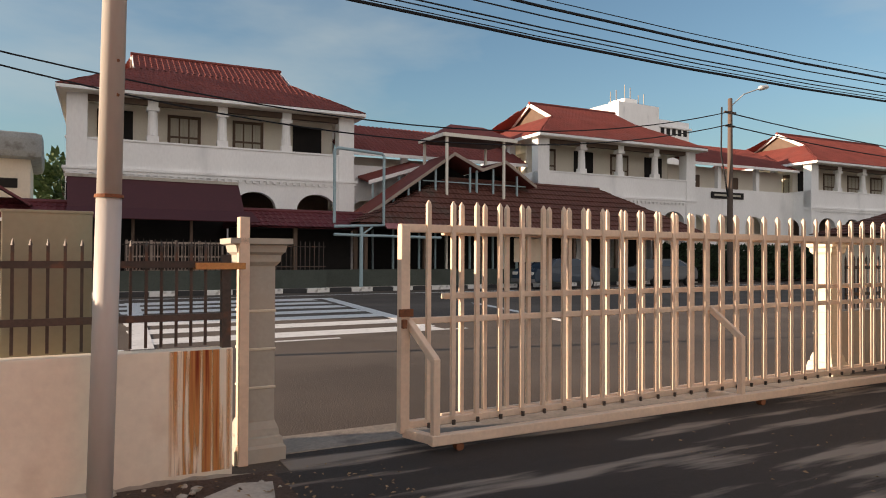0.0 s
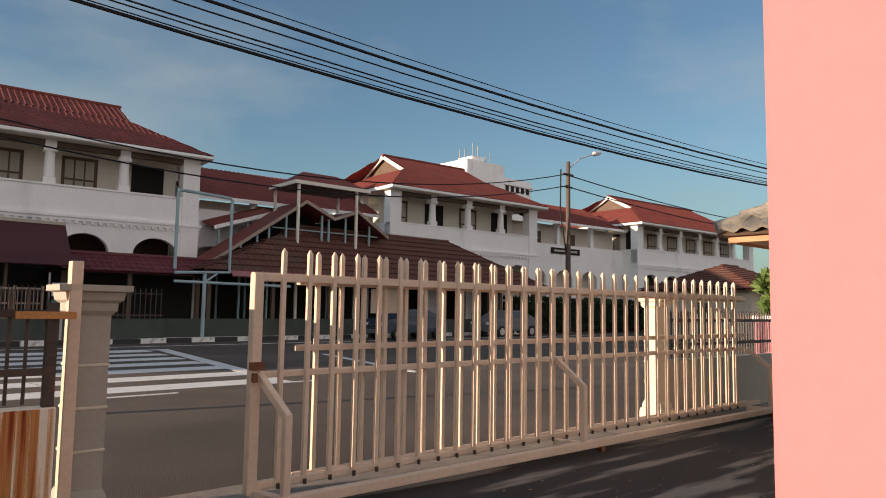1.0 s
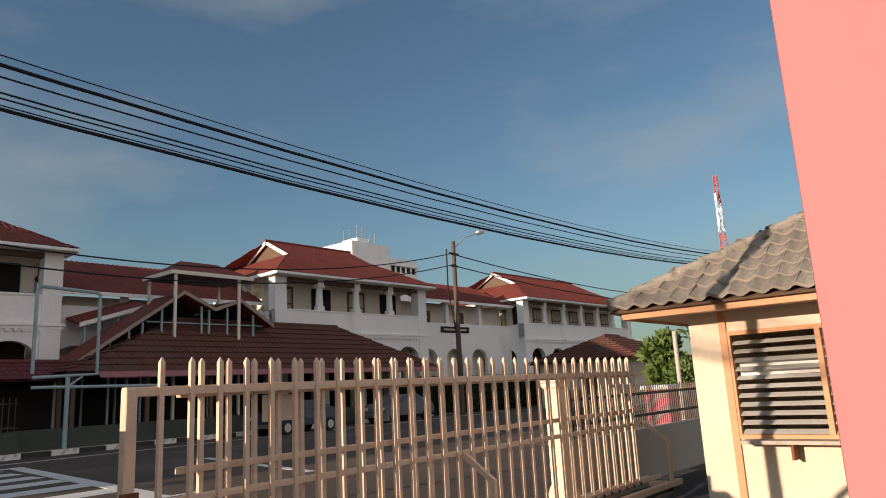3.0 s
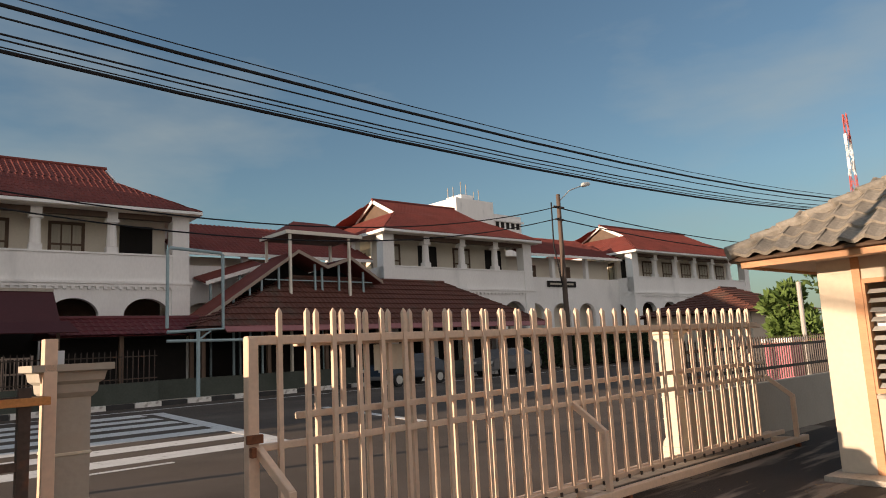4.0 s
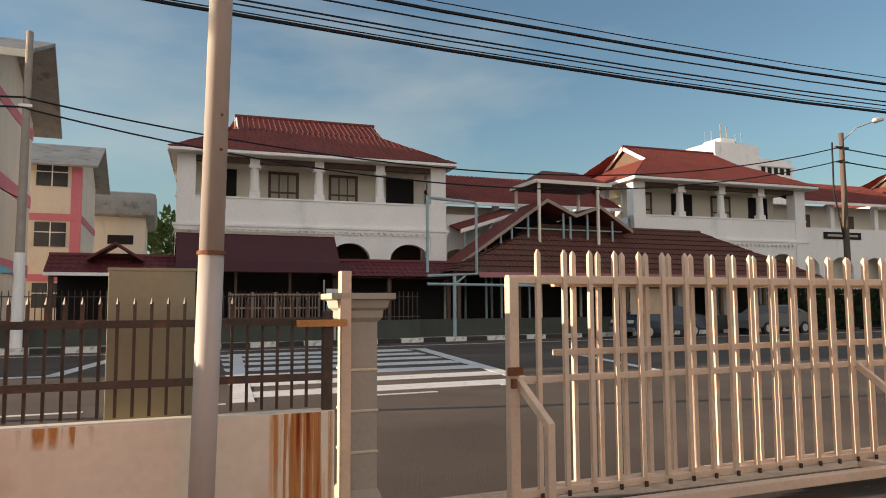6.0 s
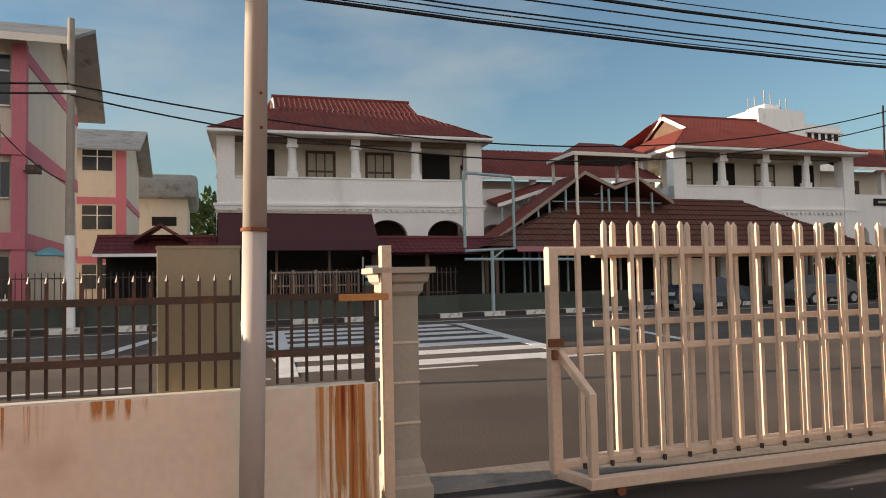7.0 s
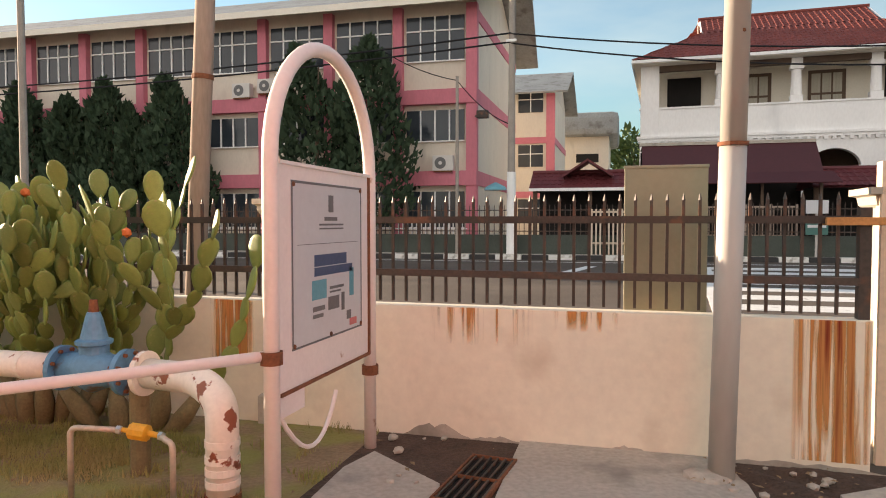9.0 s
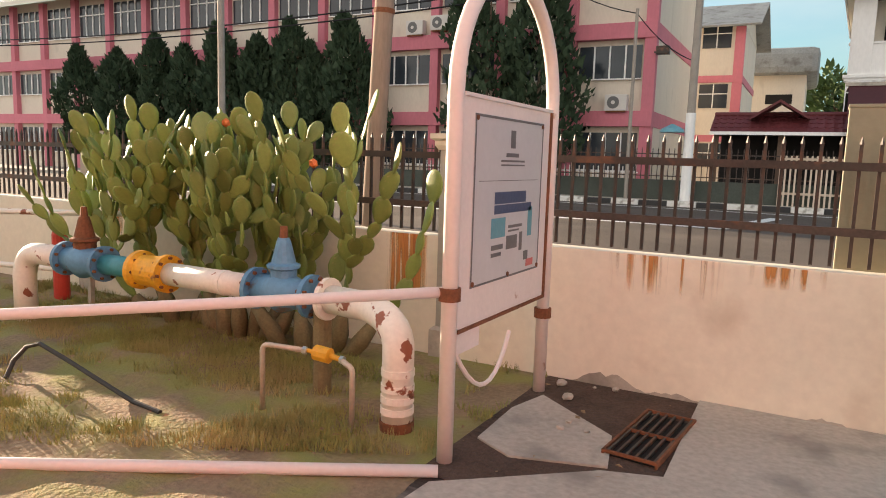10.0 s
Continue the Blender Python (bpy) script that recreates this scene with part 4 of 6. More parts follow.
for y0, y1, z0, z1 in ((3.06, 3.92, 1.606, 1.618), (3.06, 3.92, 0.802, 0.812), (3.062, 3.074, 0.812, 1.606), (3.906, 3.918, 0.812, 1.606)):
    part("border_line", boxed(0.019, 0.0205, y0, y1, z0, z1), INK_GREY, sheet)
for y, z in ((3.08, 0.82), (3.90, 0.82), (3.49, 0.82), (3.08, 1.6), (3.90, 1.6)):
    part("screw", rod(bmesh.new(), (0.018, y, z), (0.025, y, z), 0.012, seg=8), RUST, sheet)
for y0, y1, z0, z1, m_ in ((3.47, 3.53, 1.47, 1.56, INK_GREY), (3.42, 3.58, 1.425, 1.445, INK_GREY), (3.36, 3.66, 1.40, 1.41, INK_GREY), (3.36, 3.66, 1.38, 1.388, INK_GREY),
                           (3.12, 3.86, 1.305, 1.308, INK_GREY), (3.30, 3.70, 1.19, 1.25, INK_NAVY), (3.30, 3.78, 1.14, 1.185, INK_NAVY),
                           (3.27, 3.44, 1.02, 1.12, INK_TEAL), (3.74, 3.80, 1.00, 1.16, INK_TEAL), (3.48, 3.66, 1.06, 1.075, INK_GREY), (3.48, 3.62, 1.04, 1.05, INK_GREY),
                           (3.28, 3.42, 0.96, 0.985, INK_GREY), (3.46, 3.60, 0.95, 1.02, INK_GREY), (3.63, 3.67, 0.93, 1.03, INK_GREY),
                           (3.28, 3.40, 0.925, 0.945, INK_GREY), (3.70, 3.76, 0.87, 0.92, INK_GREY), (3.74, 3.84, 0.83, 0.87, INK_RED)):
    part("print_bar", boxed(0.019, 0.0202, y0, y1, z0, z1), m_, sheet)
for y, z in ((ya, 0.80), (yb, 0.50)):
    part("clamp", tube(bmesh.new(), [(0, y, z - 0.03), (0, y, z + 0.03)], 0.052, 12), RUST, brd, "rusty clamp")
part("loose_strap", tube(bmesh.new(), arc((0, ya + 0.06, 0.52), (0.02, 3.3, 0.05), (0.02, 3.55, 0.50), 10), 0.012, 6), BOARD_WHITE, brd)
part("lower_plate", boxed(-0.01, 0.01, ya + 0.06, ya + 0.3, 0.50, 0.60), BOARD_WHITE, brd)

# ---- barrier rail in front of the bed ----
bar_ = thing("barrier_rail", "white painted tube barrier with a high and a low rail", "railing")
part("high_rail", tube(bmesh.new(), [(0.0, 2.90, 0.81), (-3.1, 0.83, 0.56)], 0.026, 12), BOARD_WHITE, bar_, smooth=True)
part("low_rail", tube(bmesh.new(), [(0.06, 2.74, 0.035), (-3.1, 0.86, 0.035)], 0.028, 12), BOARD_WHITE, bar_, smooth=True)
part("end_post", tube(bmesh.new(), [(-3.1, 0.84, 0), (-3.1, 0.84, 0.62)], 0.035, 12), BOARD_WHITE, bar_, smooth=True)

# ---- water main ----
PY, PZ = 3.32, 0.58
main = thing("water_main", "white water main with blue valves and a yellow coupling above ground", "pipe")
part("elbow", tube(bmesh.new(), [(-0.39, 3.10, 0.04), (-0.39, 3.10, 0.40)] + arc((-0.39, 3.10, 0.42), (-0.40, 3.13, PZ), (-0.72, PY - 0.03, PZ), 7) + [(-1.0, PY, PZ)], 0.083, 18), PIPE_WHITE, main, smooth=True)
for z in (0.10, 0.16, 0.22, 0.30):
    part("joint_ring", tube(bmesh.new(), [(-0.39, 3.10, z), (-0.39, 3.10, z + 0.035)], 0.088, 18), PIPE_WHITE, main)
part("foot", tube(bmesh.new(), [(-0.39, 3.10, 0.0), (-0.39, 3.10, 0.06)], 0.092, 14), RUST, main, "rusted foot")


def ring(name, x, r, w, material, parent=main):
    return part(name, rod(bmesh.new(), (x - w / 2, PY, PZ), (x + w / 2, PY, PZ), r, seg=20), material, parent)


def bolts(x, r, parent):
    for k in range(8):
        a = math.pi * k / 4
        y, z = PY + r * math.cos(a), PZ + r * math.sin(a)
        part("bolt", rod(bmesh.new(), (x - 0.04, y, z), (x + 0.04, y, z), 0.011, seg=6), RUST, parent)


ring("flange", -1.02, 0.125, 0.03, PIPE_WHITE)
for cx in (-1.36, -3.28):
    v = part("valve", tube(bmesh.new(), [(cx - 0.22, PY, PZ), (cx - 0.1, PY, PZ), (cx, PY, PZ), (cx + 0.1, PY, PZ), (cx + 0.22, PY, PZ)], [0.085, 0.095, 0.13, 0.095, 0.085], 18), VALVE_BLUE, main, "blue gate valve", smooth=True)
    for x in (cx - 0.22, cx + 0.22):
        f = part("flange", rod(bmesh.new(), (x - 0.016, PY, PZ), (x + 0.016, PY, PZ), 0.13, seg=20), VALVE_BLUE, v)
    for x in (cx - 0.22, cx + 0.22):
        for k in range(8):
            a = math.pi * (k + 0.5) / 4
            part("bolt", rod(bmesh.new(), (x - 0.035, PY + 0.108 * math.cos(a), PZ + 0.108 * math.sin(a)), (x + 0.035, PY + 0.108 * math.cos(a), PZ + 0.108 * math.sin(a)), 0.011, seg=6), RUST, v)
    part("bonnet", tube(bmesh.new(), [(cx, PY, PZ + 0.08), (cx, PY, PZ + 0.14), (cx, PY, PZ + 0.15), (cx, PY, PZ + 0.17), (cx, PY, PZ + 0.18), (cx, PY, PZ + 0.30), (cx, PY, PZ + 0.33)], [0.08, 0.08, 0.10, 0.10, 0.075, 0.045, 0.035], 14), VALVE_BLUE if cx > -2 else RUST, v)
    part("spindle", rod(bmesh.new(), (cx, PY, PZ + 0.33), (cx, PY, PZ + 0.40), 0.028, 0.022, 8), RUST, v)
part("pipe_run", tube(bmesh.new(), [(-1.59, PY, PZ), (-2.37, PY, PZ)], 0.078, 18), PIPE_WHITE, main, smooth=True)
ring("flange", -1.85, 0.083, 0.03, PIPE_WHITE)
c_ = part("coupling", tube(bmesh.new(), [(-2.37, PY, PZ), (-2.41, PY, PZ), (-2.43, PY, PZ), (-2.62, PY, PZ), (-2.64, PY, PZ), (-2.68, PY, PZ)], [0.13, 0.13, 0.11, 0.11, 0.135, 0.135], 20), YELLOW, main, "yellow pipe coupling")
bolts(-2.39, 0.11, c_)
bolts(-2.66, 0.11, c_)
part("pipe_run", tube(bmesh.new(), [(-2.68, PY, PZ), (-3.06, PY, PZ)], 0.075, 18), TEAL, main, "teal pipe length", smooth=True)
part("pipe_run", tube(bmesh.new(), [(-3.5, PY, PZ), (-3.84, PY, PZ)] + arc((-3.86, PY, PZ), (-4.03, PY, PZ), (-4.03, PY - 0.02, PZ - 0.18), 6) + [(-4.03, PY - 0.02, 0.0)], 0.085, 18), PIPE_WHITE, main, smooth=True)
part("support", tube(bmesh.new(), [(-1.06, PY, 0.0), (-1.06, PY, PZ - 0.08)], 0.055, 12), CACTUS_OLD, main)
hyd = thing("hydrant_post", "red painted hydrant post by the wall", "hydrant", (-4.6, 3.95, 0))
part("body", tube(bmesh.new(), [(0, 0, 0), (0, 0, 0.62), (0, 0, 0.70), (0, 0, 0.72)], [0.07, 0.07, 0.05, 0.02], 14), RED, hyd)
for pts_ in ([(-8.5, 3.2, 0.68), (-3.7, 4.05, 0.86)], [(-8.5, 3.3, 0.22), (-3.2, 4.15, 0.34)]):
    tagged(part("thin_pipe", tube(bmesh.new(), pts_, 0.026, 10), PIPE_WHITE), "thin white water pipe on low brackets", "pipe", "thin pipes by the wall")
for x, y, z in ((-4.2, 3.97, 0.86), (-6.6, 3.53, 0.76)):
    tagged(part("pipe_bracket", boxed(x - 0.02, x + 0.02, y - 0.02, y + 0.02, 0, z), CONCRETE), "small concrete pipe bracket", "bracket", "pipe brackets")
tap = thing("water_meter_stand", "slim copper pipe stand with an orange valve", "pipe")
part("riser", tube(bmesh.new(), [(-1.15, 2.92, 0), (-1.15, 2.92, 0.33)] + arc((-1.15, 2.92, 0.34), (-1.15, 2.92, 0.38), (-1.11, 2.93, 0.38), 4) + [(-0.88, 2.97, 0.375)], 0.015, 10), COPPER_PIPE, tap, smooth=True)
part("riser", tube(bmesh.new(), [(-0.56, 2.94, 0), (-0.56, 2.94, 0.30)] + arc((-0.56, 2.94, 0.31), (-0.56, 2.94, 0.35), (-0.60, 2.95, 0.35), 4) + [(-0.66, 2.98, 0.36)], 0.015, 10), COPPER_PIPE, tap, smooth=True)
part("valve_body", tube(bmesh.new(), [(-0.88, 2.975, 0.375), (-0.84, 2.98, 0.372), (-0.83, 2.98, 0.372), (-0.74, 2.985, 0.366), (-0.73, 2.985, 0.366), (-0.66, 2.98, 0.36)], [0.012, 0.014, 0.042, 0.042, 0.016, 0.014], 10), YELLOW, tap, "orange plastic valve")
part("nut", rod(bmesh.new(), (-0.905, 2.965, 0.376), (-0.885, 2.97, 0.375), 0.022, seg=6), STEEL, tap)
part("nut", rod(bmesh.new(), (-0.665, 2.98, 0.36), (-0.645, 2.98, 0.36), 0.022, seg=6), STEEL, tap)
tagged(part("hose", tube(bmesh.new(), [(-2.72, 2.42, 0.03), (-2.74, 2.48, 0.12), (-2.70, 2.54, 0.20), (-2.60, 2.56, 0.23), (-2.35, 2.57, 0.17), (-2.05, 2.57, 0.10), (-1.75, 2.56, 0.04), (-1.52, 2.55, 0.03)], 0.014, 8), RUBBER), "bent black rubber hose lying on the grass", "hose")


# ---- prickly pear ----
def pad_mesh():
    g = bmesh.new()
    bmesh.ops.create_uvsphere(g, u_segments=10, v_segments=7, radius=1.0)
    for v in g.verts:
        z = (v.co.z + 1) / 2
        wide = 0.25 + 0.75 * math.sin(min(1.0, z * 1.02) * math.pi * 0.66)
        v.co.x *= 0.63 * (0.45 + 0.55 * wide)
        v.co.y *= 0.10
        v.co.z = z * 2
        v.co.y += 0.04 * math.sin(v.co.z * 1.7)
    me = bpy.data.meshes.new("pad")
    bmesh.ops.scale(g, vec=(0.5, 0.5, 0.5), verts=g.verts)
    g.to_mesh(me)
    g.free()
    for p in me.polygons:
        p.use_smooth = True
    me.materials.append(CACTUS)
    return me


PAD = pad_mesh()


def cactus(x, y, stems, fan, height, most, seed, label):
    """Branching chains of pads that fan out from a few old stems; pads of a crown, tallest in its middle."""
    rnd = random.Random(seed)
    c = thing("prickly_pear", label, "cactus", (x, y, 0.02), group="prickly pears by the wall")
    queue = []
    for k in range(stems):
        s = (k + 0.5) / stems * 2 - 1
        lean = math.radians(fan) * (s + rnd.uniform(-0.12, 0.12))
        d = Vector((math.sin(lean), rnd.uniform(-0.30, 0.22), math.cos(lean))).normalized()
        foot = Vector((s * 0.30, rnd.uniform(-0.12, 0.12), -0.04))
        n = rnd.uniform(0.26, 0.42)
        top = foot + d * n
        part("old_stem", tube(bmesh.new(), [foot, foot + d * n * 0.5 + Vector((0.01, 0, 0)), top], [0.055, 0.065, 0.04], 8), CACTUS_OLD, c, smooth=True)
        queue.append((top - d * 0.02, d, 0.29, 0))
    count = 0
    while queue and count < most:
        base, d, size, level = queue.pop(0)
        count += 1
        side = Matrix.Rotation(rnd.uniform(-0.95, 0.95), 3, d) @ (Vector((1, 0, 0)) - d * d.x).normalized()
        m = Matrix((side, d.cross(side), d)).transposed().to_4x4()
        m.translation = base
        p = new("pad", PAD)
        p.parent = c
        p.matrix_basis = m @ Matrix.Diagonal((size * rnd.uniform(0.85, 1.15), size * rnd.uniform(0.9, 1.3), size, 1))
        reach = height * (1 - 0.20 * min(1.5, abs(base.x) / 1.2) ** 2) * rnd.uniform(0.88, 1.06)
        if base.z + size * 1.2 > reach or level > 10:
            continue
        kids = rnd.choices((1, 2, 3), (0.46, 0.46, 0.08) if level < 3 else (0.84, 0.15, 0.01))[0]
        for k in range(kids):
            off = (k - (kids - 1) / 2) * 0.75 + rnd.uniform(-0.22, 0.22)
            nd = (d + side * off * 0.95 + Vector((rnd.uniform(-0.15, 0.15), rnd.uniform(-0.28, 0.24), 0.24))).normalized()
            tip = base + d * size * (0.95 - 0.22 * abs(off)) + side * size * 0.24 * off
            queue.append((tip - nd * 0.012, nd, rnd.uniform(0.165, 0.24), level + 1))
    return c


cactus(-3.08, 4.0, 7, 44, 1.92, 270, 4, "tall fanned clump of green prickly pear cactus by the wall")
cactus(-2.38, 3.95, 7, 38, 2.06, 270, 6, "tallest clump of green prickly pear cactus behind the yellow coupling")
cactus(-1.66, 4.02, 6, 44, 1.68, 220, 9, "smaller clump of green prickly pear cactus behind the blue valve")
for x, y, z in ((-2.40, 3.86, 1.62), (-1.62, 3.9, 1.35)):
    g = bmesh.new()
    bmesh.ops.create_icosphere(g, subdivisions=1, radius=0.035)
    tagged(part("cactus_flower", g, FLOWER), "small orange cactus flower", "flower", "cactus flowers").location = (x, y, z)


# ---- guard booth ----
booth = thing("guard_booth", "cream guard booth with grey tiled hip roof", "booth", (10.36, 0.14, 0))
part("wall", boxed(0, 0.12, 2.53, 2.94, 0, 2.38), BOOTH_CREAM, booth)
part("wall", boxed(0, 0.12, -0.6, 2.53, 0, 0.90), BOOTH_CREAM, booth)
part("wall", boxed(0, 0.12, -0.6, 2.53, 2.12, 2.38), BOOTH_CREAM, booth)
part("wall", boxed(0, 0.12, -0.6, 0.5, 0.90, 2.12), BOOTH_CREAM, booth)
part("wall", boxed(0.12, 2.9, 2.82, 2.94, 0, 2.38), BOOTH_CREAM, booth)
part("wall", boxed(2.78, 2.9, -0.6, 2.82, 0, 2.38), BOOTH_CREAM, booth)
part("wall", boxed(0.12, 2.9, -0.72, -0.6, 0, 2.38), BOOTH_CREAM, booth)
part("floor", boxed(-0.35, 3.0, -0.8, 3.0, -0.05, 0.06), CONCRETE, booth)
part("corner_strip", boxed(-0.03, -0.001, 2.50, 2.58, 0.06, 2.38), ORANGE_WOOD, booth, "orange-brown timber strip")
win = part("window", boxed(-0.02, 0.10, 2.47, 2.53, 0.90, 2.12), ORANGE_WOOD, booth, "louvred window in an orange-brown frame")
for y in (1.52, 0.5):
    part("frame_post", boxed(-0.02, 0.10, y, y + 0.055, 0.95, 2.07), ORANGE_WOOD, win)
for z in (0.90, 2.07):
    part("frame_rail", boxed(-0.02, 0.10, 0.5, 2.47, z, z + 0.05), ORANGE_WOOD, win)
for y0, y1 in ((1.58, 2.46), (0.56, 1.51)):
    for k in range(11):
        z = 0.98 + k * 0.10
        g = boxed(-0.045, 0.045, y0, y1, -0.003, 0.003)
        bmesh.ops.transform(g, matrix=Matrix.Translation((0.035, 0, z)) @ Euler((0, radians(-28), 0)).to_matrix().to_4x4(), verts=g.verts)
        part("louvre", g, LOUVRE, win)
part("counter", boxed(-0.28, 0.0, 0.6, 2.42, 0.865, 0.905, bevel=0.006), CONCRETE, booth)
for y in (1.0, 1.9):
    part("counter_bracket", boxed(-0.22, -0.005, y, y + 0.03, 0.70, 0.865), RUST, booth)
part("blind", boxed(0.125, 0.13, 1.6, 2.45, 1.60, 1.78), WHITE_PAINT, booth)
part("blind", boxed(0.125, 0.13, 0.56, 1.5, 1.45, 2.07), PAPER, booth, "pale grey window blind")
sign = part("oval_sign", rod(bmesh.new(), (-0.06, 1.12, 1.50), (-0.05, 1.12, 1.50), 0.10, seg=20), PAPER, booth, "small oval white sign")
part("print_bar", boxed(-0.064, -0.0605, 1.08, 1.16, 1.49, 1.515), INK_TEAL, sign)
part("soffit", boxed(-0.55, 3.45, -1.2, 3.5, 2.36, 2.40), GATE_PAINT, booth)
part("fascia", boxed(-0.60, -0.55, -1.22, 3.52, 2.33, 2.45), ORANGE_WOOD, booth)
part("fascia", boxed(-0.55, 3.45, 3.5, 3.54, 2.33, 2.45), ORANGE_WOOD, booth)
AP = Vector((1.45, 1.15, 3.72))
C = [Vector((-0.68, 3.62, 2.45)), Vector((-0.68, -1.3, 2.45)), Vector((3.55, -1.3, 2.45)), Vector((3.55, 3.62, 2.45))]
for a, b in ((0, 3), (3, 2), (2, 1)):
    pantiles("roof_slope", booth, GREY_TILE, C[a], C[b], AP, AP, col=0.30, row=0.34, amp=0.06, step=0.025)
g = bmesh.new()
slab(g, [C[0] - Vector((0, 0, 0.02)), C[1] - Vector((0, 0, 0.02)), AP - Vector((0, 0, 0.02))], 0.03)
part("roof_deck", g, DARK_WOOD_AND_SHADE, booth)
# single tiles of the slope towards the gate
up = (AP - (C[0] + C[1]) / 2)
along = (C[1] - C[0]).normalized()
up = (up - along * up.dot(along))
hgt = up.length
up.normalize()
nrm = along.cross(up).normalized()
nrm = nrm if nrm.z > 0 else -nrm
TW, TL = 0.22, 0.31
tv, tf = [], []
for j in range(3):
    for i in range(9):
        u = -0.5 * TW + i * TW / 8 * 1.08
        w = 0.05 * (0.5 + 0.5 * math.cos(2 * math.pi * (i / 8)))
        tv.append((u, (0.0, 0.0, TL * 1.08)[j], w + (-0.005, 0.036, 0.012)[j]))
for j in range(2):
    for i in range(8):
        tf.append((j * 9 + i, j * 9 + i + 1, j * 9 + 10 + i, j * 9 + 9 + i))
TILE = bpy.data.meshes.new("roof_tile")
TILE.from_pydata(tv, [], tf)
TILE.materials.append(GREY_TILE)
basis = Matrix((along, up, nrm)).transposed().to_4x4()
rnd = random.Random(8)
half = (C[1] - C[0]).length
apu = (AP - C[0]).dot(along)
for j in range(int(hgt / TL) + 1):
    s = j * TL / hgt
    lo, hi = apu * s, half + (apu - half) * s
    n = int((hi - lo) / TW) + 1
    k0 = math.ceil((lo + TW * 0.1) / TW)
    for k in range(k0, int((hi - TW * 0.1) / TW) + 1):
        t_ = new("roof_tile", TILE)
        t_.parent = booth
        t_.matrix_basis = Matrix.Translation(C[0] + along * (k * TW) + up * (j * TL - 0.04) + nrm * (0.01 + rnd.uniform(0, 0.008))) @ basis @ Euler((rnd.uniform(-0.02, 0.02), rnd.uniform(-0.03, 0.03), rnd.uniform(-0.02, 0.02))).to_matrix().to_4x4()
for a in (0, 1):
    d = AP - C[a]
    n = int(d.length / 0.3)
    for k in range(n):
        p0, p1 = C[a] + d * (k / n), C[a] + d * ((k + 1.12) / n)
        g = rod(bmesh.new(), p0 + Vector((0, 0, 0.05 + rnd.uniform(0, 0.02))), p1 + Vector((0, 0, 0.045)), 0.085, 0.07, 10)
        part("hip_tile", g, GREY_TILE, booth)
for k in range(14):
    s = rnd.uniform(0.05, 0.95)
    g = bmesh.new()
    bmesh.ops.create_icosphere(g, subdivisions=1, radius=rnd.uniform(0.02, 0.05))
    for v in g.verts:
        v.co *= rnd.uniform(0.6, 1.3)
        v.co += C[0] + (AP - C[0]) * s + Vector((0, 0, 0.11))
    part("moss_clump", g, MOSS, booth)


# ---- sheds and low wall across the road ----
def tile_roof(name, label, x0, x1, y0, y1, eave, ridge, material, hip=0.0, posts=(), rz=0.0, dark=True):
    """An open shed: posts and a tiled roof with its ridge along x."""
    s = thing(name, label, "shed", (x0, y0, 0), rz)
    W, D = x1 - x0, y1 - y0
    pantiles("roof_slope", s, material, (0, 0, eave), (W, 0, eave), (hip, D / 2, ridge), (W - hip, D / 2, ridge), step=0.06 if material == ROOF_BROWN else 0.02, amp=0.035)
    pantiles("roof_slope", s, material, (0, D, eave), (W, D, eave), (hip, D / 2, ridge), (W - hip, D / 2, ridge), col=0.6, step=0.06 if material == ROOF_BROWN else 0.02, amp=0.035)
    if hip:
        for x, q in ((0, hip), (W, W - hip)):
            pantiles("roof_slope", s, material, (x, 0, eave), (x, D, eave), (q, D / 2, ridge), (q, D / 2, ridge), step=0.06 if material == ROOF_BROWN else 0.02, amp=0.035)
    part("ridge_cap", tube(bmesh.new(), [(hip, D / 2, ridge + 0.03), (W - hip, D / 2, ridge + 0.03)], 0.1, 8), material, s)
    for x in posts:
        part("post", boxed(x - 0.08, x + 0.08, 0.35, 0.51, 0.1, eave + 0.1), DARK_WOOD_AND_SHADE, s)
    # near-black boards put the shade under the roof into the colour
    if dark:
        part("shade_back_wall", boxed(0.2, W - 0.2, D - 0.5, D - 0.35, 0.1, eave), SHADE, s)
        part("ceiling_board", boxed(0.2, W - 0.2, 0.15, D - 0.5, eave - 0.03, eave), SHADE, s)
    return s


shed_w = tile_roof("walkway_shed", "low walkway shed with maroon tiled roof", -2.0, 3.0, 28.0, 30.6, 2.75, 3.45, MAROON_TILE, posts=(0.2, 2.4, 4.6))
part("fascia", boxed(0, 5.0, -0.03, 0.0, 2.66, 2.78), WHITE_PAINT, shed_w)
g = bmesh.new()
slab(g, [(1.3, 0.2, 3.3), (2.3, 0.2, 3.95), (2.3, 1.6, 3.95), (1.3, 1.6, 3.3)], 0.08)
slab(g, [(3.3, 0.2, 3.3), (2.3, 0.2, 3.95), (2.3, 1.6, 3.95), (3.3, 1.6, 3.3)], 0.08)
part("vent_roof", g, MAROON_TILE, shed_w)
tarp = thing("canopy", "large dark maroon sheet canopy with a valance", "canopy", (2.4, 28.0, 0))
part("front_sheet", slab(bmesh.new(), [(0, -0.2, 3.25), (6.3, -0.2, 3.25), (6.3, 0.9, 4.45), (0, 0.9, 4.45)], 0.05), MAROON, tarp)
part("top_sheet", slab(bmesh.new(), [(0, 0.9, 4.45), (6.3, 0.9, 4.45), (6.3, 3.2, 4.5), (0, 3.2, 4.5)], 0.05), MAROON, tarp)
part("valance", slab(bmesh.new(), [(-0.1, -0.75, 2.85), (6.8, -0.75, 2.85), (6.6, -0.2, 3.27), (0, -0.2, 3.27)], 0.04), MAROON, tarp)
part("gutter", boxed(-0.1, 6.3, 0.85, 1.0, 4.44, 4.56), CONCRETE, tarp)
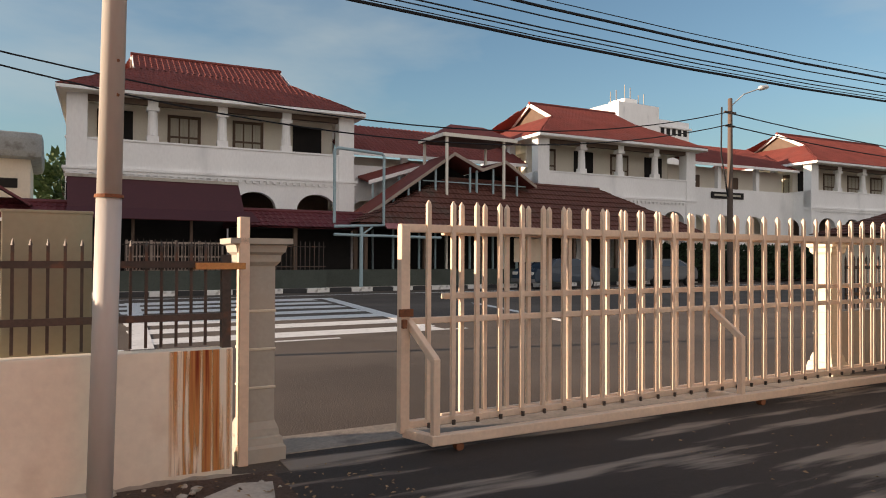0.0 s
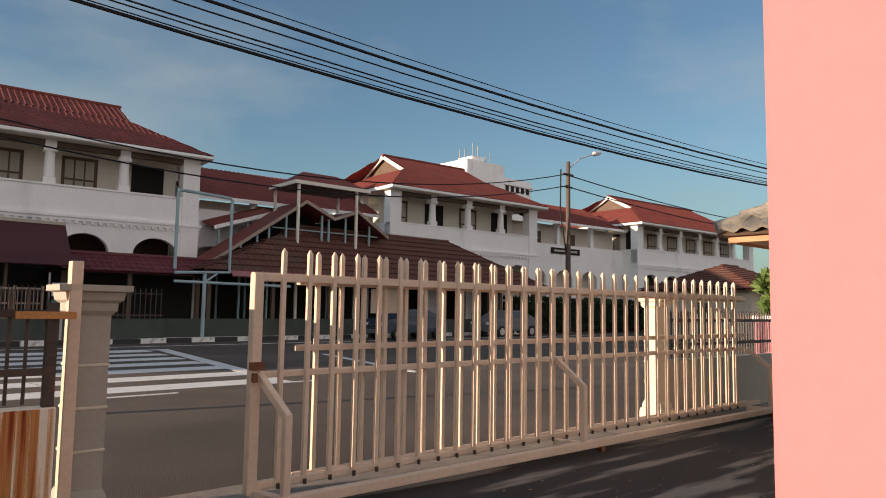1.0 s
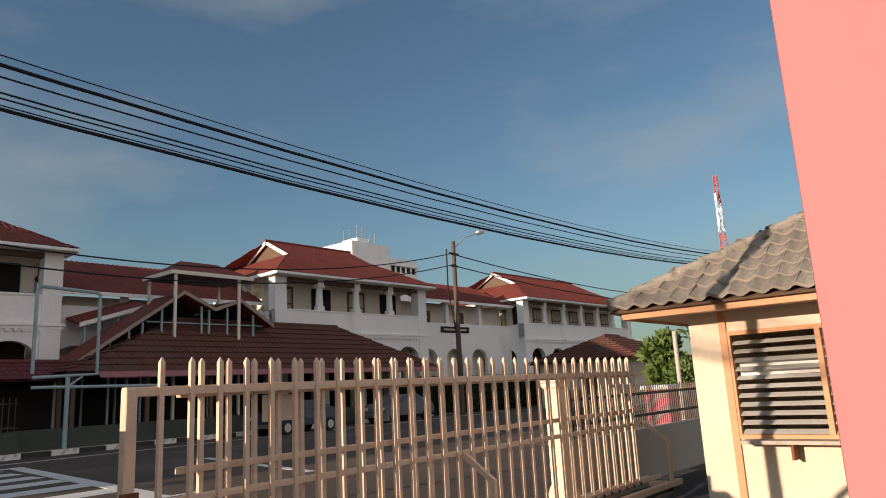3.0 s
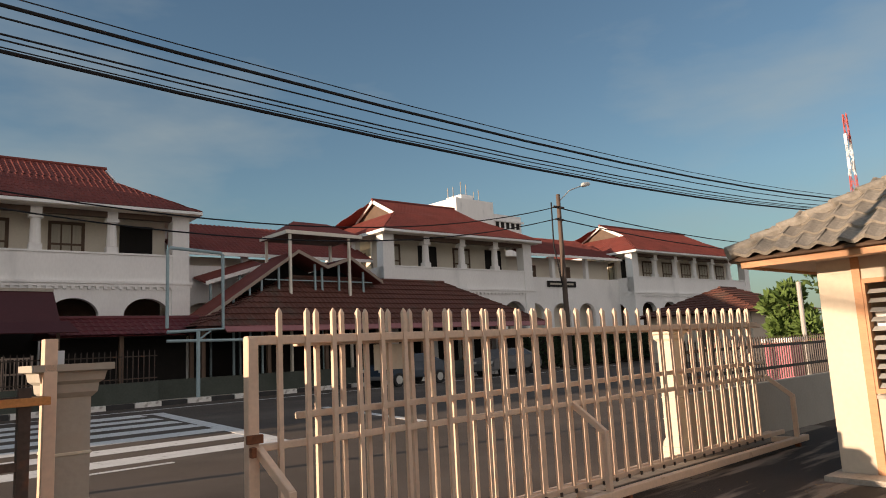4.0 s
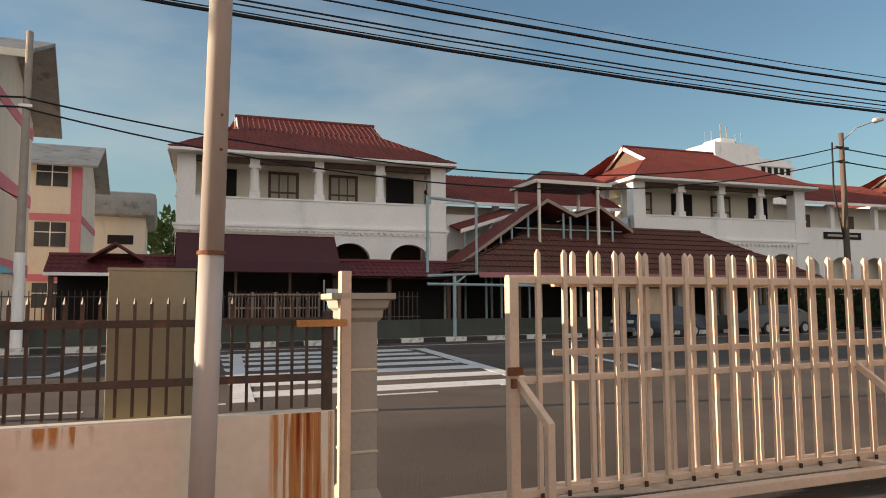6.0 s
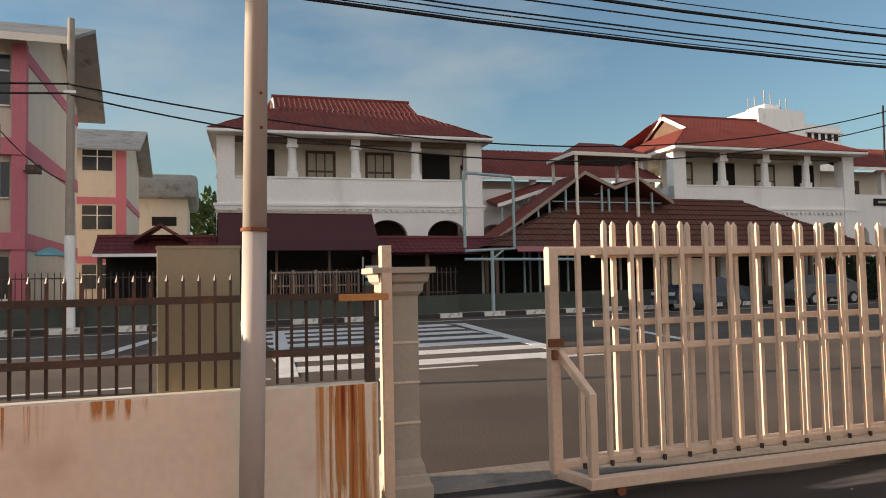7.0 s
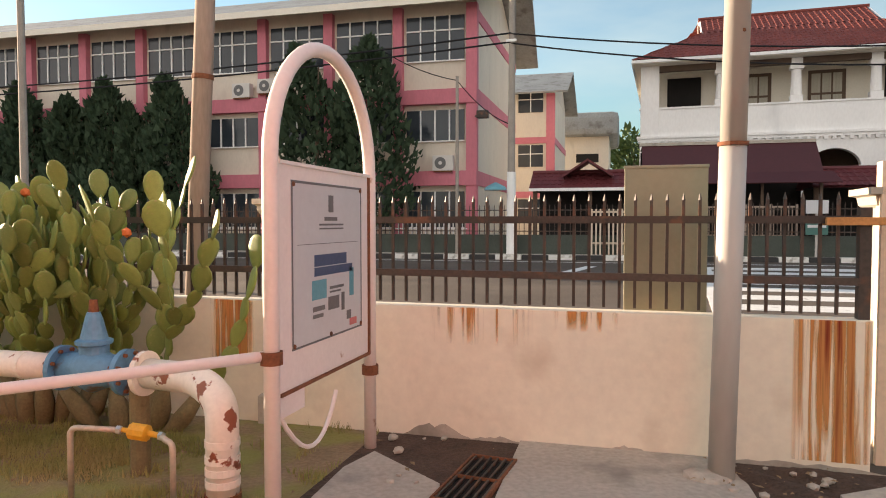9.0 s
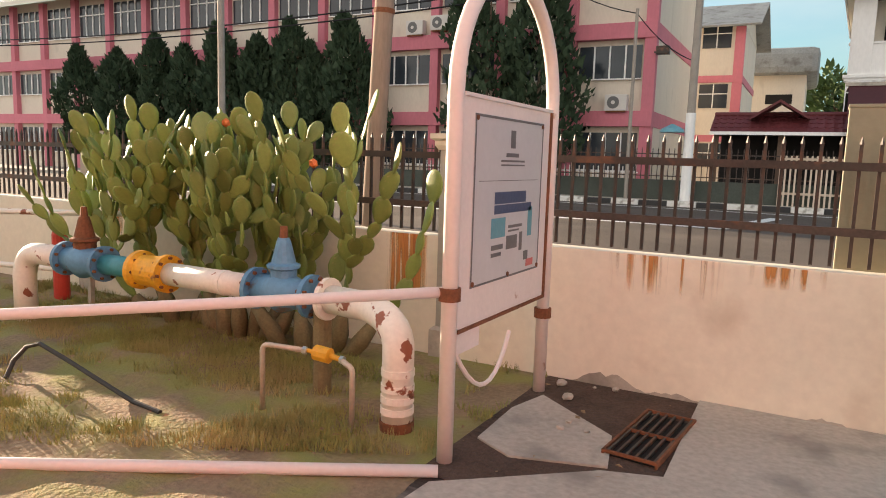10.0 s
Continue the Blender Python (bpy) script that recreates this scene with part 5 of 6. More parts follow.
for x in (0.1, 2.2, 4.3, 6.3):
    part("post", boxed(x - 0.05, x + 0.05, 0, 0.1, 0.1, 3.3), DARK_WOOD_AND_SHADE, tarp)
# near-black wall paints in the shade below the canopy
part("shade_back_wall", boxed(0, 6.3, 3.0, 3.2, 0.1, 4.4), SHADE, tarp)
tile_roof("walkway_shed", "low maroon tiled walkway roof in front of the arches", 8.5, 14.6, 28.3, 31.0, 2.75, 3.45, MAROON_TILE, posts=(0.2, 2.6, 5.4))
hall = tile_roof("entrance_hall", "open entrance hall with brown hipped tile roof and faded gutter", 13.6, 36.0, 27.6, 33.2, 2.95, 5.5, ROOF_BROWN, hip=6.0, posts=(0.5, 3.5, 6.5, 9.5, 12.5, 15.5, 18.5, 21.5))
part("gutter_sheet", slab(bmesh.new(), [(1.2, -0.35, 2.75), (22.4, -0.35, 2.75), (22.4, 0.05, 3.05), (1.2, 0.05, 3.05)], 0.05), ROOF_PINKISH, hall)

# stair roof and its upper flat roof
stair = thing("stair_roof", "red twin-gabled stair roof with pale barge boards on thin steel posts", "roof", (0, 0, 0))
YF, YB = 29.8, 32.6
LINE = [(13.34, 2.92), (18.86, 6.72), (20.5, 6.0), (21.92, 6.52), (23.89, 5.31)]
for (xa, za), (xb, zb) in zip(LINE, LINE[1:]):
    part("roof_slope", slab(bmesh.new(), [(xa, YF, za), (xb, YF, zb), (xb, YB, zb), (xa, YB, za)], 0.1), ROOF_RED, stair)
    a, b = Vector((xa, YF - 0.04, za)), Vector((xb, YF - 0.04, zb))
    part("barge_board", slab(bmesh.new(), [a + Vector((0, 0, 0.04)), b + Vector((0, 0, 0.04)), b - Vector((0, 0, 0.13)), a - Vector((0, 0, 0.13))], 0.06), WEATHERED_AND_SHADED, stair)
# open gables: black plates painted in place of the shade beneath the slopes
part("gable_shade", slab(bmesh.new(), [(16.3, 31.6, 4.3), (20.5, 31.6, 4.3), (20.5, 31.6, 5.85), (18.86, 31.6, 6.5)], 0.05), SHADE, stair)
part("gable_shade", slab(bmesh.new(), [(20.5, 31.6, 4.3), (24.4, 31.6, 4.3), (23.8, 31.6, 5.2), (21.92, 31.6, 6.35), (20.5, 31.6, 5.85)], 0.05), SHADE, stair)
part("landing", boxed(17.2, 23.4, 30.0, 31.5, 4.55, 4.72), DARK_WOOD_AND_SHADE, stair)
part("landing_rail", boxed(17.2, 23.4, 30.02, 30.07, 5.25, 5.3), BLUE_PIPE, stair)
part("pale_wall", boxed(18.4, 22.6, 31.45, 31.55, 4.72, 5.3), OFF_WHITE, stair)
for x, z in ((15.6, 4.3), (16.4, 4.85), (17.0, 5.25), (17.9, 5.9), (19.9, 6.1), (20.3, 5.95), (21.3, 6.1), (22.8, 5.8)):
    part("post", boxed(x - 0.045, x + 0.045, 29.95, 30.04, 0.1, z), BLUE_PIPE, stair)
lower = thing("stair_side_roof", "small dark red side roof with a white edge beside the stair", "roof", (0, 0, 0))
part("roof_slope", slab(bmesh.new(), [(15.4, 32.7, 5.4), (18.5, 32.7, 6.4), (18.5, 34.2, 6.8), (15.4, 34.2, 5.8)], 0.1), ROOF_RED, lower)
part("edge_board", slab(bmesh.new(), [(15.4, 32.66, 5.42), (18.5, 32.66, 6.42), (18.5, 32.66, 6.22), (15.4, 32.66, 5.22)], 0.05), WHITE_PAINT, lower)
for x in (15.7, 17.2):
    part("post", boxed(x - 0.05, x + 0.05, 32.75, 32.85, 0.1, 5.25 + (x - 15.4) * 0.32), BLUE_PIPE, lower)
flat = thing("flat_roof", "low hipped red canopy roof with a pale fascia on thin posts", "roof")
E = [Vector((18.2, 29.6, 7.66)), Vector((22.5, 29.6, 7.66)), Vector((22.5, 32.4, 7.66)), Vector((18.2, 32.4, 7.66))]
RL, RR = Vector((19.3, 31.0, 8.42)), Vector((21.3, 31.0, 8.42))
for quad in ((E[0], E[1], RR, RL), (E[2], E[3], RL, RR), (E[1], E[2], RR), (E[3], E[0], RL)):
    part("roof_slope", slab(bmesh.new(), quad, 0.06), ROOF_RED, flat)
part("fascia", boxed(18.17, 22.53, 29.55, 29.6, 7.5, 7.68), OFF_WHITE, flat)
part("fascia", boxed(18.12, 18.17, 29.6, 32.4, 7.5, 7.68), OFF_WHITE, flat)
part("underside", boxed(18.2, 22.5, 29.62, 32.38, 7.5, 7.55), DARK_WOOD_AND_SHADE, flat)
for x, y in ((18.4, 29.75), (21.8, 29.75), (18.4, 32.2), (22.2, 32.2)):
    part("post", boxed(x - 0.06, x + 0.06, y - 0.06, y + 0.06, 0.1, 7.55), OFF_WHITE, flat)

# low wall with railing
low = tagged(part("wall_low", boxed(-24, 12.0, 27.25, 27.45, 0.1, 0.92), GREEN_WALL), "low grey-green boundary wall behind the kerb", "wall", kind="structure")
low2 = tagged(part("wall_low_east", boxed(12.0, 30, 27.9, 28.1, 0.1, 0.92), GREEN_WALL), "dark low wall by the entrance", "wall", kind="structure")
rail = thing("street_railing", "dark iron railing with pointed bars on the low wall", "fence", (0, 27.35, 0.92))
for z in (0.12, 0.95):
    part("rail", boxed(-24, 12, -0.02, 0.02, z, z + 0.04), FENCE_DARK, rail)
g = bmesh.new()
box(g, -0.014, 0.014, -0.014, 0.014, 0, 1.12)
rod(g, (0, 0, 1.12), (0, 0, 1.2), 0.02, 0.003, 4)
first = part("bar", g, FENCE_DARK, rail)
for i in range(180):
    b = first if i == 0 else new("bar", first.data)
    b.parent = rail
    b.matrix_basis = pose(-23.9 + i * 0.2, 0, 0)
white_rail = thing("white_railing", "white painted inner railing in front of the pink block", "fence", (-22, 28.2, 0.17))
part("rail", boxed(0, 17.4, -0.02, 0.02, 0.95, 1.0), WHITE_PAINT, white_rail)
first = part("bar", boxed(-0.02, 0.02, -0.015, 0.015, 0, 1.2), WHITE_PAINT, white_rail)
for i in range(87):
    b = first if i == 0 else new("bar", first.data)
    b.parent = white_rail
    b.matrix_basis = pose(i * 0.2, 0, 0)
cream_rail = thing("cream_gate", "cream slatted gate in the low wall", "gate", (0.5, 27.1, 0.17))
for i in range(14):
    part("slat", boxed(i * 0.16, i * 0.16 + 0.06, 0, 0.04, 0.0, 1.75), BEIGE_WALL, cream_rail)
for z in (0.4, 1.6):
    part("rail", boxed(0, 2.2, 0.04, 0.07, z, z + 0.08), BEIGE_WALL, cream_rail)
# cream fence given a darker brown to paint in the canopy's shade
shade_brown_fence = thing("shade_brown_fence", "cream railing on a low wall, browned for shade under the canopy", "fence", (4.3, 27.6, 0.17))
part("base_wall", boxed(0, 3.55, 0, 0.18, 0, 0.62), WEATHERED_AND_SHADED, shade_brown_fence)
for z in (0.72, 1.25, 1.78):
    part("rail", boxed(0, 3.55, 0.06, 0.11, z, z + 0.06), WEATHERED_AND_SHADED, shade_brown_fence)
for k in range(5):
    part("post", boxed(k * 0.8675, k * 0.8675 + 0.08, 0.04, 0.13, 0.62, 1.9), WEATHERED_AND_SHADED, shade_brown_fence)
for k in range(29):
    if k % 7:
        part("slat", boxed(k * 0.124, k * 0.124 + 0.035, 0.07, 0.10, 0.78, 1.78), WEATHERED_AND_SHADED, shade_brown_fence)
board = thing("street_poster", "two small posters, white above teal, on a post by the canopy", "sign", (7.92, 26.85, 0.17))
part("upper_panel", boxed(0, 0.72, 0, 0.03, 1.55, 2.02), PAPER, board)
part("lower_panel", boxed(0, 0.72, 0, 0.03, 0.80, 1.42), POSTER_GREEN, board)
part("strip", boxed(0.06, 0.66, -0.006, -0.001, 1.05, 1.15), PAPER, board)
part("leg", boxed(0.32, 0.40, 0.032, 0.06, 0, 1.9), STEEL_POLE, board)

# pale blue pipe frame
pf = thing("steel_frame", "pale blue steel pipe frame on a post", "frame", (0, 27.3, 0.17))
part("loop", tube(bmesh.new(), [(12.35, 0, 2.75), (12.35, 0, 5.85), (12.45, 0, 5.95), (14.55, 0, 5.85), (14.65, 0, 5.75), (14.65, 0, 2.7), (12.35, 0, 2.6)], 0.07, 8), BLUE_PIPE, pf)
part("post", tube(bmesh.new(), [(13.55, -0.1, 0), (13.55, -0.1, 2.6)], 0.08, 10), BLUE_PIPE, pf)
part("cross_bar", tube(bmesh.new(), [(12.3, -0.1, 2.25), (17.5, -0.1, 2.2)], 0.06, 8), BLUE_PIPE, pf)
part("brace", tube(bmesh.new(), [(13.55, -0.1, 2.25), (14.1, -0.05, 2.62)], 0.04, 8), BLUE_PIPE, pf)

# ---- pink block details and the buildings behind ----
for x, z in ((-5.8, 3.62), (-14.1, 7.3), (-15.4, 7.15)):
    ac = thing("air_conditioner", "white outdoor air conditioner unit on the facade", "air conditioner", (x, 28.92, z), group="outdoor units")
    part("case", boxed(-0.45, 0.45, -0.18, 0.18, 0, 0.65, bevel=0.02), AC_WHITE, ac)
    part("fan_grille", rod(bmesh.new(), (-0.1, -0.195, 0.33), (-0.1, -0.18, 0.33), 0.25, seg=20), INK_GREY, ac)
    part("hub", rod(bmesh.new(), (-0.1, -0.21, 0.33), (-0.1, -0.195, 0.33), 0.08, seg=12), AC_WHITE, ac)
    part("bracket", boxed(-0.4, 0.4, -0.15, 0.18, -0.06, 0), RUST, ac)
fl = thing("flood_lamp", "dark flood lamp on a bracket on the gable", "lamp", (-4.3, 28.75, 5.9))
part("housing", boxed(0, 0.5, -0.15, 0.15, -0.12, 0.2, bevel=0.03), FENCE_DARK, fl)
part("bracket", boxed(-0.12, 0.1, 0.1, 0.22, -0.03, 0.03), FENCE_DARK, fl)


def back_block(x, y, w, d, eave, ridge, label, wall_m, trim_m, storeys):
    b = thing("back_block", label, "building", (x, y, 0))
    g = boxed(-w, 0, 0, d, 0, eave)
    part("wall", g, wall_m, b)
    part("gable", slab(bmesh.new(), [(0.02, 0, eave), (0.02, d, eave), (0.02, d / 2, ridge)], 0.2), wall_m, b)
    for k in range(storeys):
        z = 3.5 * k
        if k < storeys - 1:
            part("band", boxed(-w, 0.06, -0.08, d, z + 3.0, z + 3.4), trim_m, b)
        w_ = part("window", boxed(-2.3, -0.7, -0.05, -0.01, z + 1.5, z + 2.9), DARK_GLASS, b)
        part("mullion", boxed(-1.53, -1.47, -0.08, -0.05, z + 1.5, z + 2.9), WHITE_PAINT, w_)
        part("transom", boxed(-2.3, -0.7, -0.08, -0.05, z + 2.3, z + 2.35), WHITE_PAINT, w_)
    part("corner", boxed(-0.5, 0.04, -0.06, 0.3, 0, eave), trim_m, b)
    part("roof_slope", slab(bmesh.new(), [(-w - 0.5, -0.8, eave), (0.9, -0.8, eave), (0.9, d / 2, ridge), (-w - 0.5, d / 2, ridge)], 0.12), GREY_ROOF, b)
    part("roof_slope", slab(bmesh.new(), [(-w - 0.5, d + 0.8, eave), (0.9, d + 0.8, eave), (0.9, d / 2, ridge), (-w - 0.5, d / 2, ridge)], 0.12), GREY_ROOF, b)
    return b


back_block(-2.6, 45, 12, 9, 9.7, 11.9, "pink and cream block farther back with grey roof", PEACH_PANEL, PINK, 3)
hl = thing("hall_building", "pale hall with a rounded grey roof behind the block", "building", (0.6, 58, 0))
part("wall", boxed(-8, 0, 0, 10, 0, 8.4), PEACH_PANEL, hl)
part("vent_band", boxed(-2.6, -0.8, -0.05, -0.01, 6.3, 7.0), SHADE, hl)
part("roof", boxed(-9, 0.8, -1.0, 11, 8.4, 10.3, bevel=0.5), GREY_ROOF, hl)
tower = thing("tower_block", "distant white tower block with rooftop aerials", "building", (127.8, 130, 0))
part("wall", boxed(0, 14.4, 0, 14, 0, 41.6), WHITE_PAINT, tower)
part("wing", boxed(14.4, 28.2, 2, 14, 0, 39.0), WHITE_PAINT, tower)
part("lift_house", boxed(5, 9.5, 3, 9, 41.6, 43.6), WHITE_PAINT, tower)
part("roof_ledge", boxed(14.4, 28.8, 1.4, 2, 36.9, 37.4), WHITE_PAINT, tower)
for k in range(6):
    part("opening", boxed(15 + k * 2.2, 16.3 + k * 2.2, 1.9, 1.99, 35.1, 36.8), SHADE, tower)
    part("opening", boxed(15 + k * 2.2, 16.3 + k * 2.2, 1.9, 1.99, 31.6, 33.2), SHADE, tower)
for x, h in ((1, 2.5), (3, 3.2), (6, 5), (8, 4.5), (11, 2.8), (13, 3.4)):
    part("aerial", boxed(x - 0.08, x + 0.08, 4, 4.16, 41.6, 42.4 + h), CONC_POLE, tower)

# ---- poles and cables ----
kp = thing("utility_pole", "concrete utility pole with white painted foot by the kerb", "pole", (-2.55, 26.9, 0.17))
part("shaft", tube(bmesh.new(), [(0, 0, 3.2), (0.02, 0, 10.9)], [0.15, 0.11], 12), CONC_POLE, kp)
part("foot", tube(bmesh.new(), [(0, 0, 0), (0, 0, 3.2)], [0.19, 0.17], 12), WHITE_PAINT, kp)
part("bracket", boxed(-0.2, 0.2, -0.16, -0.1, 8.2, 8.3), STEEL, kp)
part("umbrella_lamp", tube(bmesh.new(), [(-0.6, -0.1, 2.5), (-0.6, -0.1, 2.62), (-0.6, -0.1, 2.8)], [0.45, 0.4, 0.05], 12), INK_TEAL, kp, "faded blue cover on the pole")
fp = thing("utility_pole", "weathered utility pole with cross arms and stay", "pole", (37.2, 26.9, 0.17))
part("shaft", tube(bmesh.new(), [(0, 0, 0), (0, 0, 10.9)], [0.19, 0.13], 12), DARK_POLE, fp)
part("arm", boxed(-0.5, 0.5, -0.06, 0.06, 10.0, 10.12), DARK_POLE, fp)
part("arm", boxed(-0.4, 0.4, -0.06, 0.06, 9.2, 9.3), DARK_POLE, fp)
part("stay", tube(bmesh.new(), [(-0.75, 0, 10.3), (-0.8, 0, 7.5), (-0.2, 0, 5.0)], 0.05, 6), CABLE, fp)
part("lamp_arm", tube(bmesh.new(), [(0, 0, 10.4), (1.2, -0.05, 11.3), (2.6, -0.1, 11.8)], 0.035, 8), STEEL_POLE, fp)
part("lamp_head", tube(bmesh.new(), [(2.5, -0.1, 11.75), (2.7, -0.1, 11.85), (3.3, -0.1, 12.0), (3.5, -0.1, 12.0)], [0.05, 0.16, 0.13, 0.03], 10), AC_WHITE, fp)
tp = thing("thin_pole", "thin grey steel pole by the pink block", "pole", (-4.7, 26.8, 0.17))
part("shaft", tube(bmesh.new(), [(0, 0, 0), (0, 0, 7.0)], [0.07, 0.06], 10), CONC_POLE, tp)
lp = thing("utility_pole", "weathered brown leaning utility pole outside the wall", "pole", (-2.78, 6.5, 0))
part("shaft", tube(bmesh.new(), [(0, 0, 0), (0.45, 0, 8.5)], [0.11, 0.09], 14), BROWN_POLE, lp, smooth=True)
part("band", rod(bmesh.new(), (0.153, 0, 2.9), (0.156, 0, 2.95), 0.112, seg=14), RUST, lp)
tp2 = thing("thin_pole", "thin grey pole outside the wall", "pole", (-12.6, 14, 0))
part("shaft", tube(bmesh.new(), [(0, 0, 0), (0, 0, 9)], [0.10, 0.08], 10), CONC_POLE, tp2)


def cable(label, pts, r, group="overhead cables"):
    return tagged(part("cable", tube(bmesh.new(), pts, r, 6), CABLE), label, "cable", group)


for dz, r, dy in ((0.0, 0.028, 0.0), (0.14, 0.010, 0.2), (0.28, 0.015, 0.1), (0.42, 0.014, -0.1), (0.64, 0.028, 0.0), (0.88, 0.010, 0.2), (0.05, 0.012, -0.25)):
    cable("black overhead cable sagging along the street", [(x, 10 + dy, 5.60 + dz + (0.00175 - 0.0002 * dz) * (x - 10.5) ** 2) for x in range(-38, 74, 4)], r)
for z0, z1, low_z, left, right in ((8.71, 10.15, 7.33, 0.0046, 0.0058), (8.37, 9.4, 6.67, 0.0056, 0.0056)):
    cable("black cable between the utility poles", [(x, 26.8, low_z + (left if x < 14.6 else right) * (x - 14.6) ** 2) for x in [-2.55 + 39.75 * k / 24 for k in range(25)]], 0.03)
    a = Vector((-52, 26.8, z0 - 0.3))
    b = Vector((-2.55, 26.8, z0))
    cable("black cable between the utility poles", [a.lerp(b, k / 16) - Vector((0, 0, 3.0 * (k / 16) * (1 - k / 16))) for k in range(17)], 0.035)
    a = Vector((37.2, 26.8, z1))
    b = Vector((90, 26.8, z1 + 1.0))
    cable("black cable between the utility poles", [a.lerp(b, k / 16) - Vector((0, 0, 4.0 * (k / 16) * (1 - k / 16))) for k in range(17)], 0.035)
cable("thin service cable to the pink block", [Vector((-4.7, 26.8, 7.0)).lerp(Vector((-9.5, 29.0, 9.6)), k / 8) - Vector((0, 0, 1.2 * (k / 8) * (1 - k / 8))) for k in range(9)], 0.02)
cable("thin service cable to the pink block", [Vector((-4.7, 26.8, 7.0)).lerp(Vector((-2.55, 26.9, 5.2)), k / 8) - Vector((0, 0, 1.0 * (k / 8) * (1 - k / 8))) for k in range(9)], 0.02)


# ---- trees ----
def tufts(verts, faces, centre, outward, size, rnd):
    a = rnd.uniform(0, 6.28)
    side = outward.orthogonal().normalized()
    side = (Matrix.Rotation(a, 3, outward) @ side) * size * rnd.uniform(0.35, 0.7)
    tip = (outward + Vector((rnd.uniform(-0.5, 0.5), rnd.uniform(-0.5, 0.5), rnd.uniform(-0.1, 0.9)))).normalized() * size * rnd.uniform(0.8, 1.6)
    i = len(verts)
    verts += [centre - side, centre + side, centre + tip * 0.6 + side * 0.6, centre + tip]
    faces += [(i, i + 1, i + 2), (i, i + 2, i + 3)]


def mesh_part(name, verts, faces, material, parent):
    me = bpy.data.meshes.new(name)
    me.from_pydata([tuple(v) for v in verts], [], faces)
    me.materials.append(material)
    ob = new(name, me)
    ob.parent = parent
    return ob


def conifer(x, y, h, w, seed, label):
    rnd = random.Random(seed)
    t = thing("cypress_tree", label, "tree", (x, y, 0.1), group="cypress row")
    part("trunk", tube(bmesh.new(), [(0, 0, 0), (0.05, 0, h * 0.5), (0.15, 0, h * 0.9)], [0.16, 0.1, 0.03], 8), BARK, t)
    verts, faces = [], []
    bend = rnd.uniform(-1.1, 0.1)
    for k in range(3400):
        s = rnd.random() ** 0.9
        z = h * (0.13 + 0.87 * s)
        body = (1 - s ** 3.0) ** 0.85 * (0.6 + 0.4 * min(1, s * 4)) * (1 + 0.4 * noise.noise((seed * 3.1, s * 5, 0.3)))
        a = rnd.uniform(0, 6.28)
        lump = 1 + 0.65 * noise.noise((math.cos(a) * 1.6, math.sin(a) * 1.6, s * 6 + seed))
        r = w * body * lump * rnd.uniform(0.7, 1.03)
        c = Vector((r * math.cos(a) + bend * s * s, r * math.sin(a), z))
        tufts(verts, faces, c, Vector((math.cos(a) * 0.7, math.sin(a) * 0.7, 0.8)).normalized(), rnd.uniform(0.16, 0.30), rnd)
    mesh_part("crown", verts, faces, CYPRESS, t)
    return t


for i, (x, h, w) in enumerate(((-11.2, 8.9, 1.75), (-8.8, 9.0, 1.85), (-17.9, 7.9, 1.6), (-19.9, 6.7, 0.9), (-21.6, 7.9, 1.25), (-23.9, 7.2, 1.25), (-26.2, 8.0, 1.3), (-28.6, 7.0, 1.25), (-31.2, 7.7, 1.25), (-34.5, 7.0, 1.4), (-38.0, 7.4, 1.4))):
    conifer(x, 27.75, h, w, i + 1, "dark green cypress tree in front of the pink block")


def broadleaf(x, y, h, w, seed, material, label, leaves=2600, size=0.3):
    rnd = random.Random(seed)
    t = thing("leafy_tree", label, "tree", (x, y, 0))
    part("trunk", tube(bmesh.new(), [(0, 0, 0), (0.1, 0.05, h * 0.3), (0, 0.1, h * 0.55)], [h * 0.03, h * 0.022, h * 0.015], 8), BARK, t)
    verts, faces, blobs = [], [], []
    for k in range(9):
        a = rnd.uniform(0, 6.28)
        blobs.append((Vector((math.cos(a) * w * rnd.uniform(0.1, 0.6), math.sin(a) * w * rnd.uniform(0.1, 0.6), h * rnd.uniform(0.45, 0.85))), w * rnd.uniform(0.3, 0.48)))
    for k, (c, r) in enumerate(blobs):
        part("limb", tube(bmesh.new(), [(0, 0.05, h * 0.4), c * 0.7 + Vector((0, 0, h * 0.15)), c], [h * 0.014, h * 0.008, h * 0.003], 6), BARK, t)
    for k in range(leaves):
        c, r = rnd.choice(blobs)
        d = Vector((rnd.gauss(0, 1), rnd.gauss(0, 1), rnd.gauss(0, 0.8))).normalized()
        tufts(verts, faces, c + d * r * rnd.uniform(0.6, 1.0), d, size * rnd.uniform(0.6, 1.3), rnd)
    mesh_part("crown", verts, faces, material, t)
    return t


broadleaf(3.5, 78, 11.5, 7, 3, LEAF, "distant dark green tree behind the hall", 2600, 0.55)
broadleaf(6.5, 72, 10.0, 4, 5, BRIGHT_LEAF, "yellow-green tree behind the school", 1800, 0.5)
broadleaf(-2.5, 82, 11.0, 6, 6, LEAF, "distant dark green tree behind the hall", 2000, 0.55)
broadleaf(24.2, 8.3, 3.5, 1.15, 7, BRIGHT_LEAF, "small bright green tree beyond the booth", 2600, 0.16)
broadleaf(33, 9.5, 6.2, 2.2, 8, LEAF, "tree behind the guard booth", 1500, 0.25)

# clipped hedge along the far pavement
verts, faces = [], []
rnd = random.Random(31)
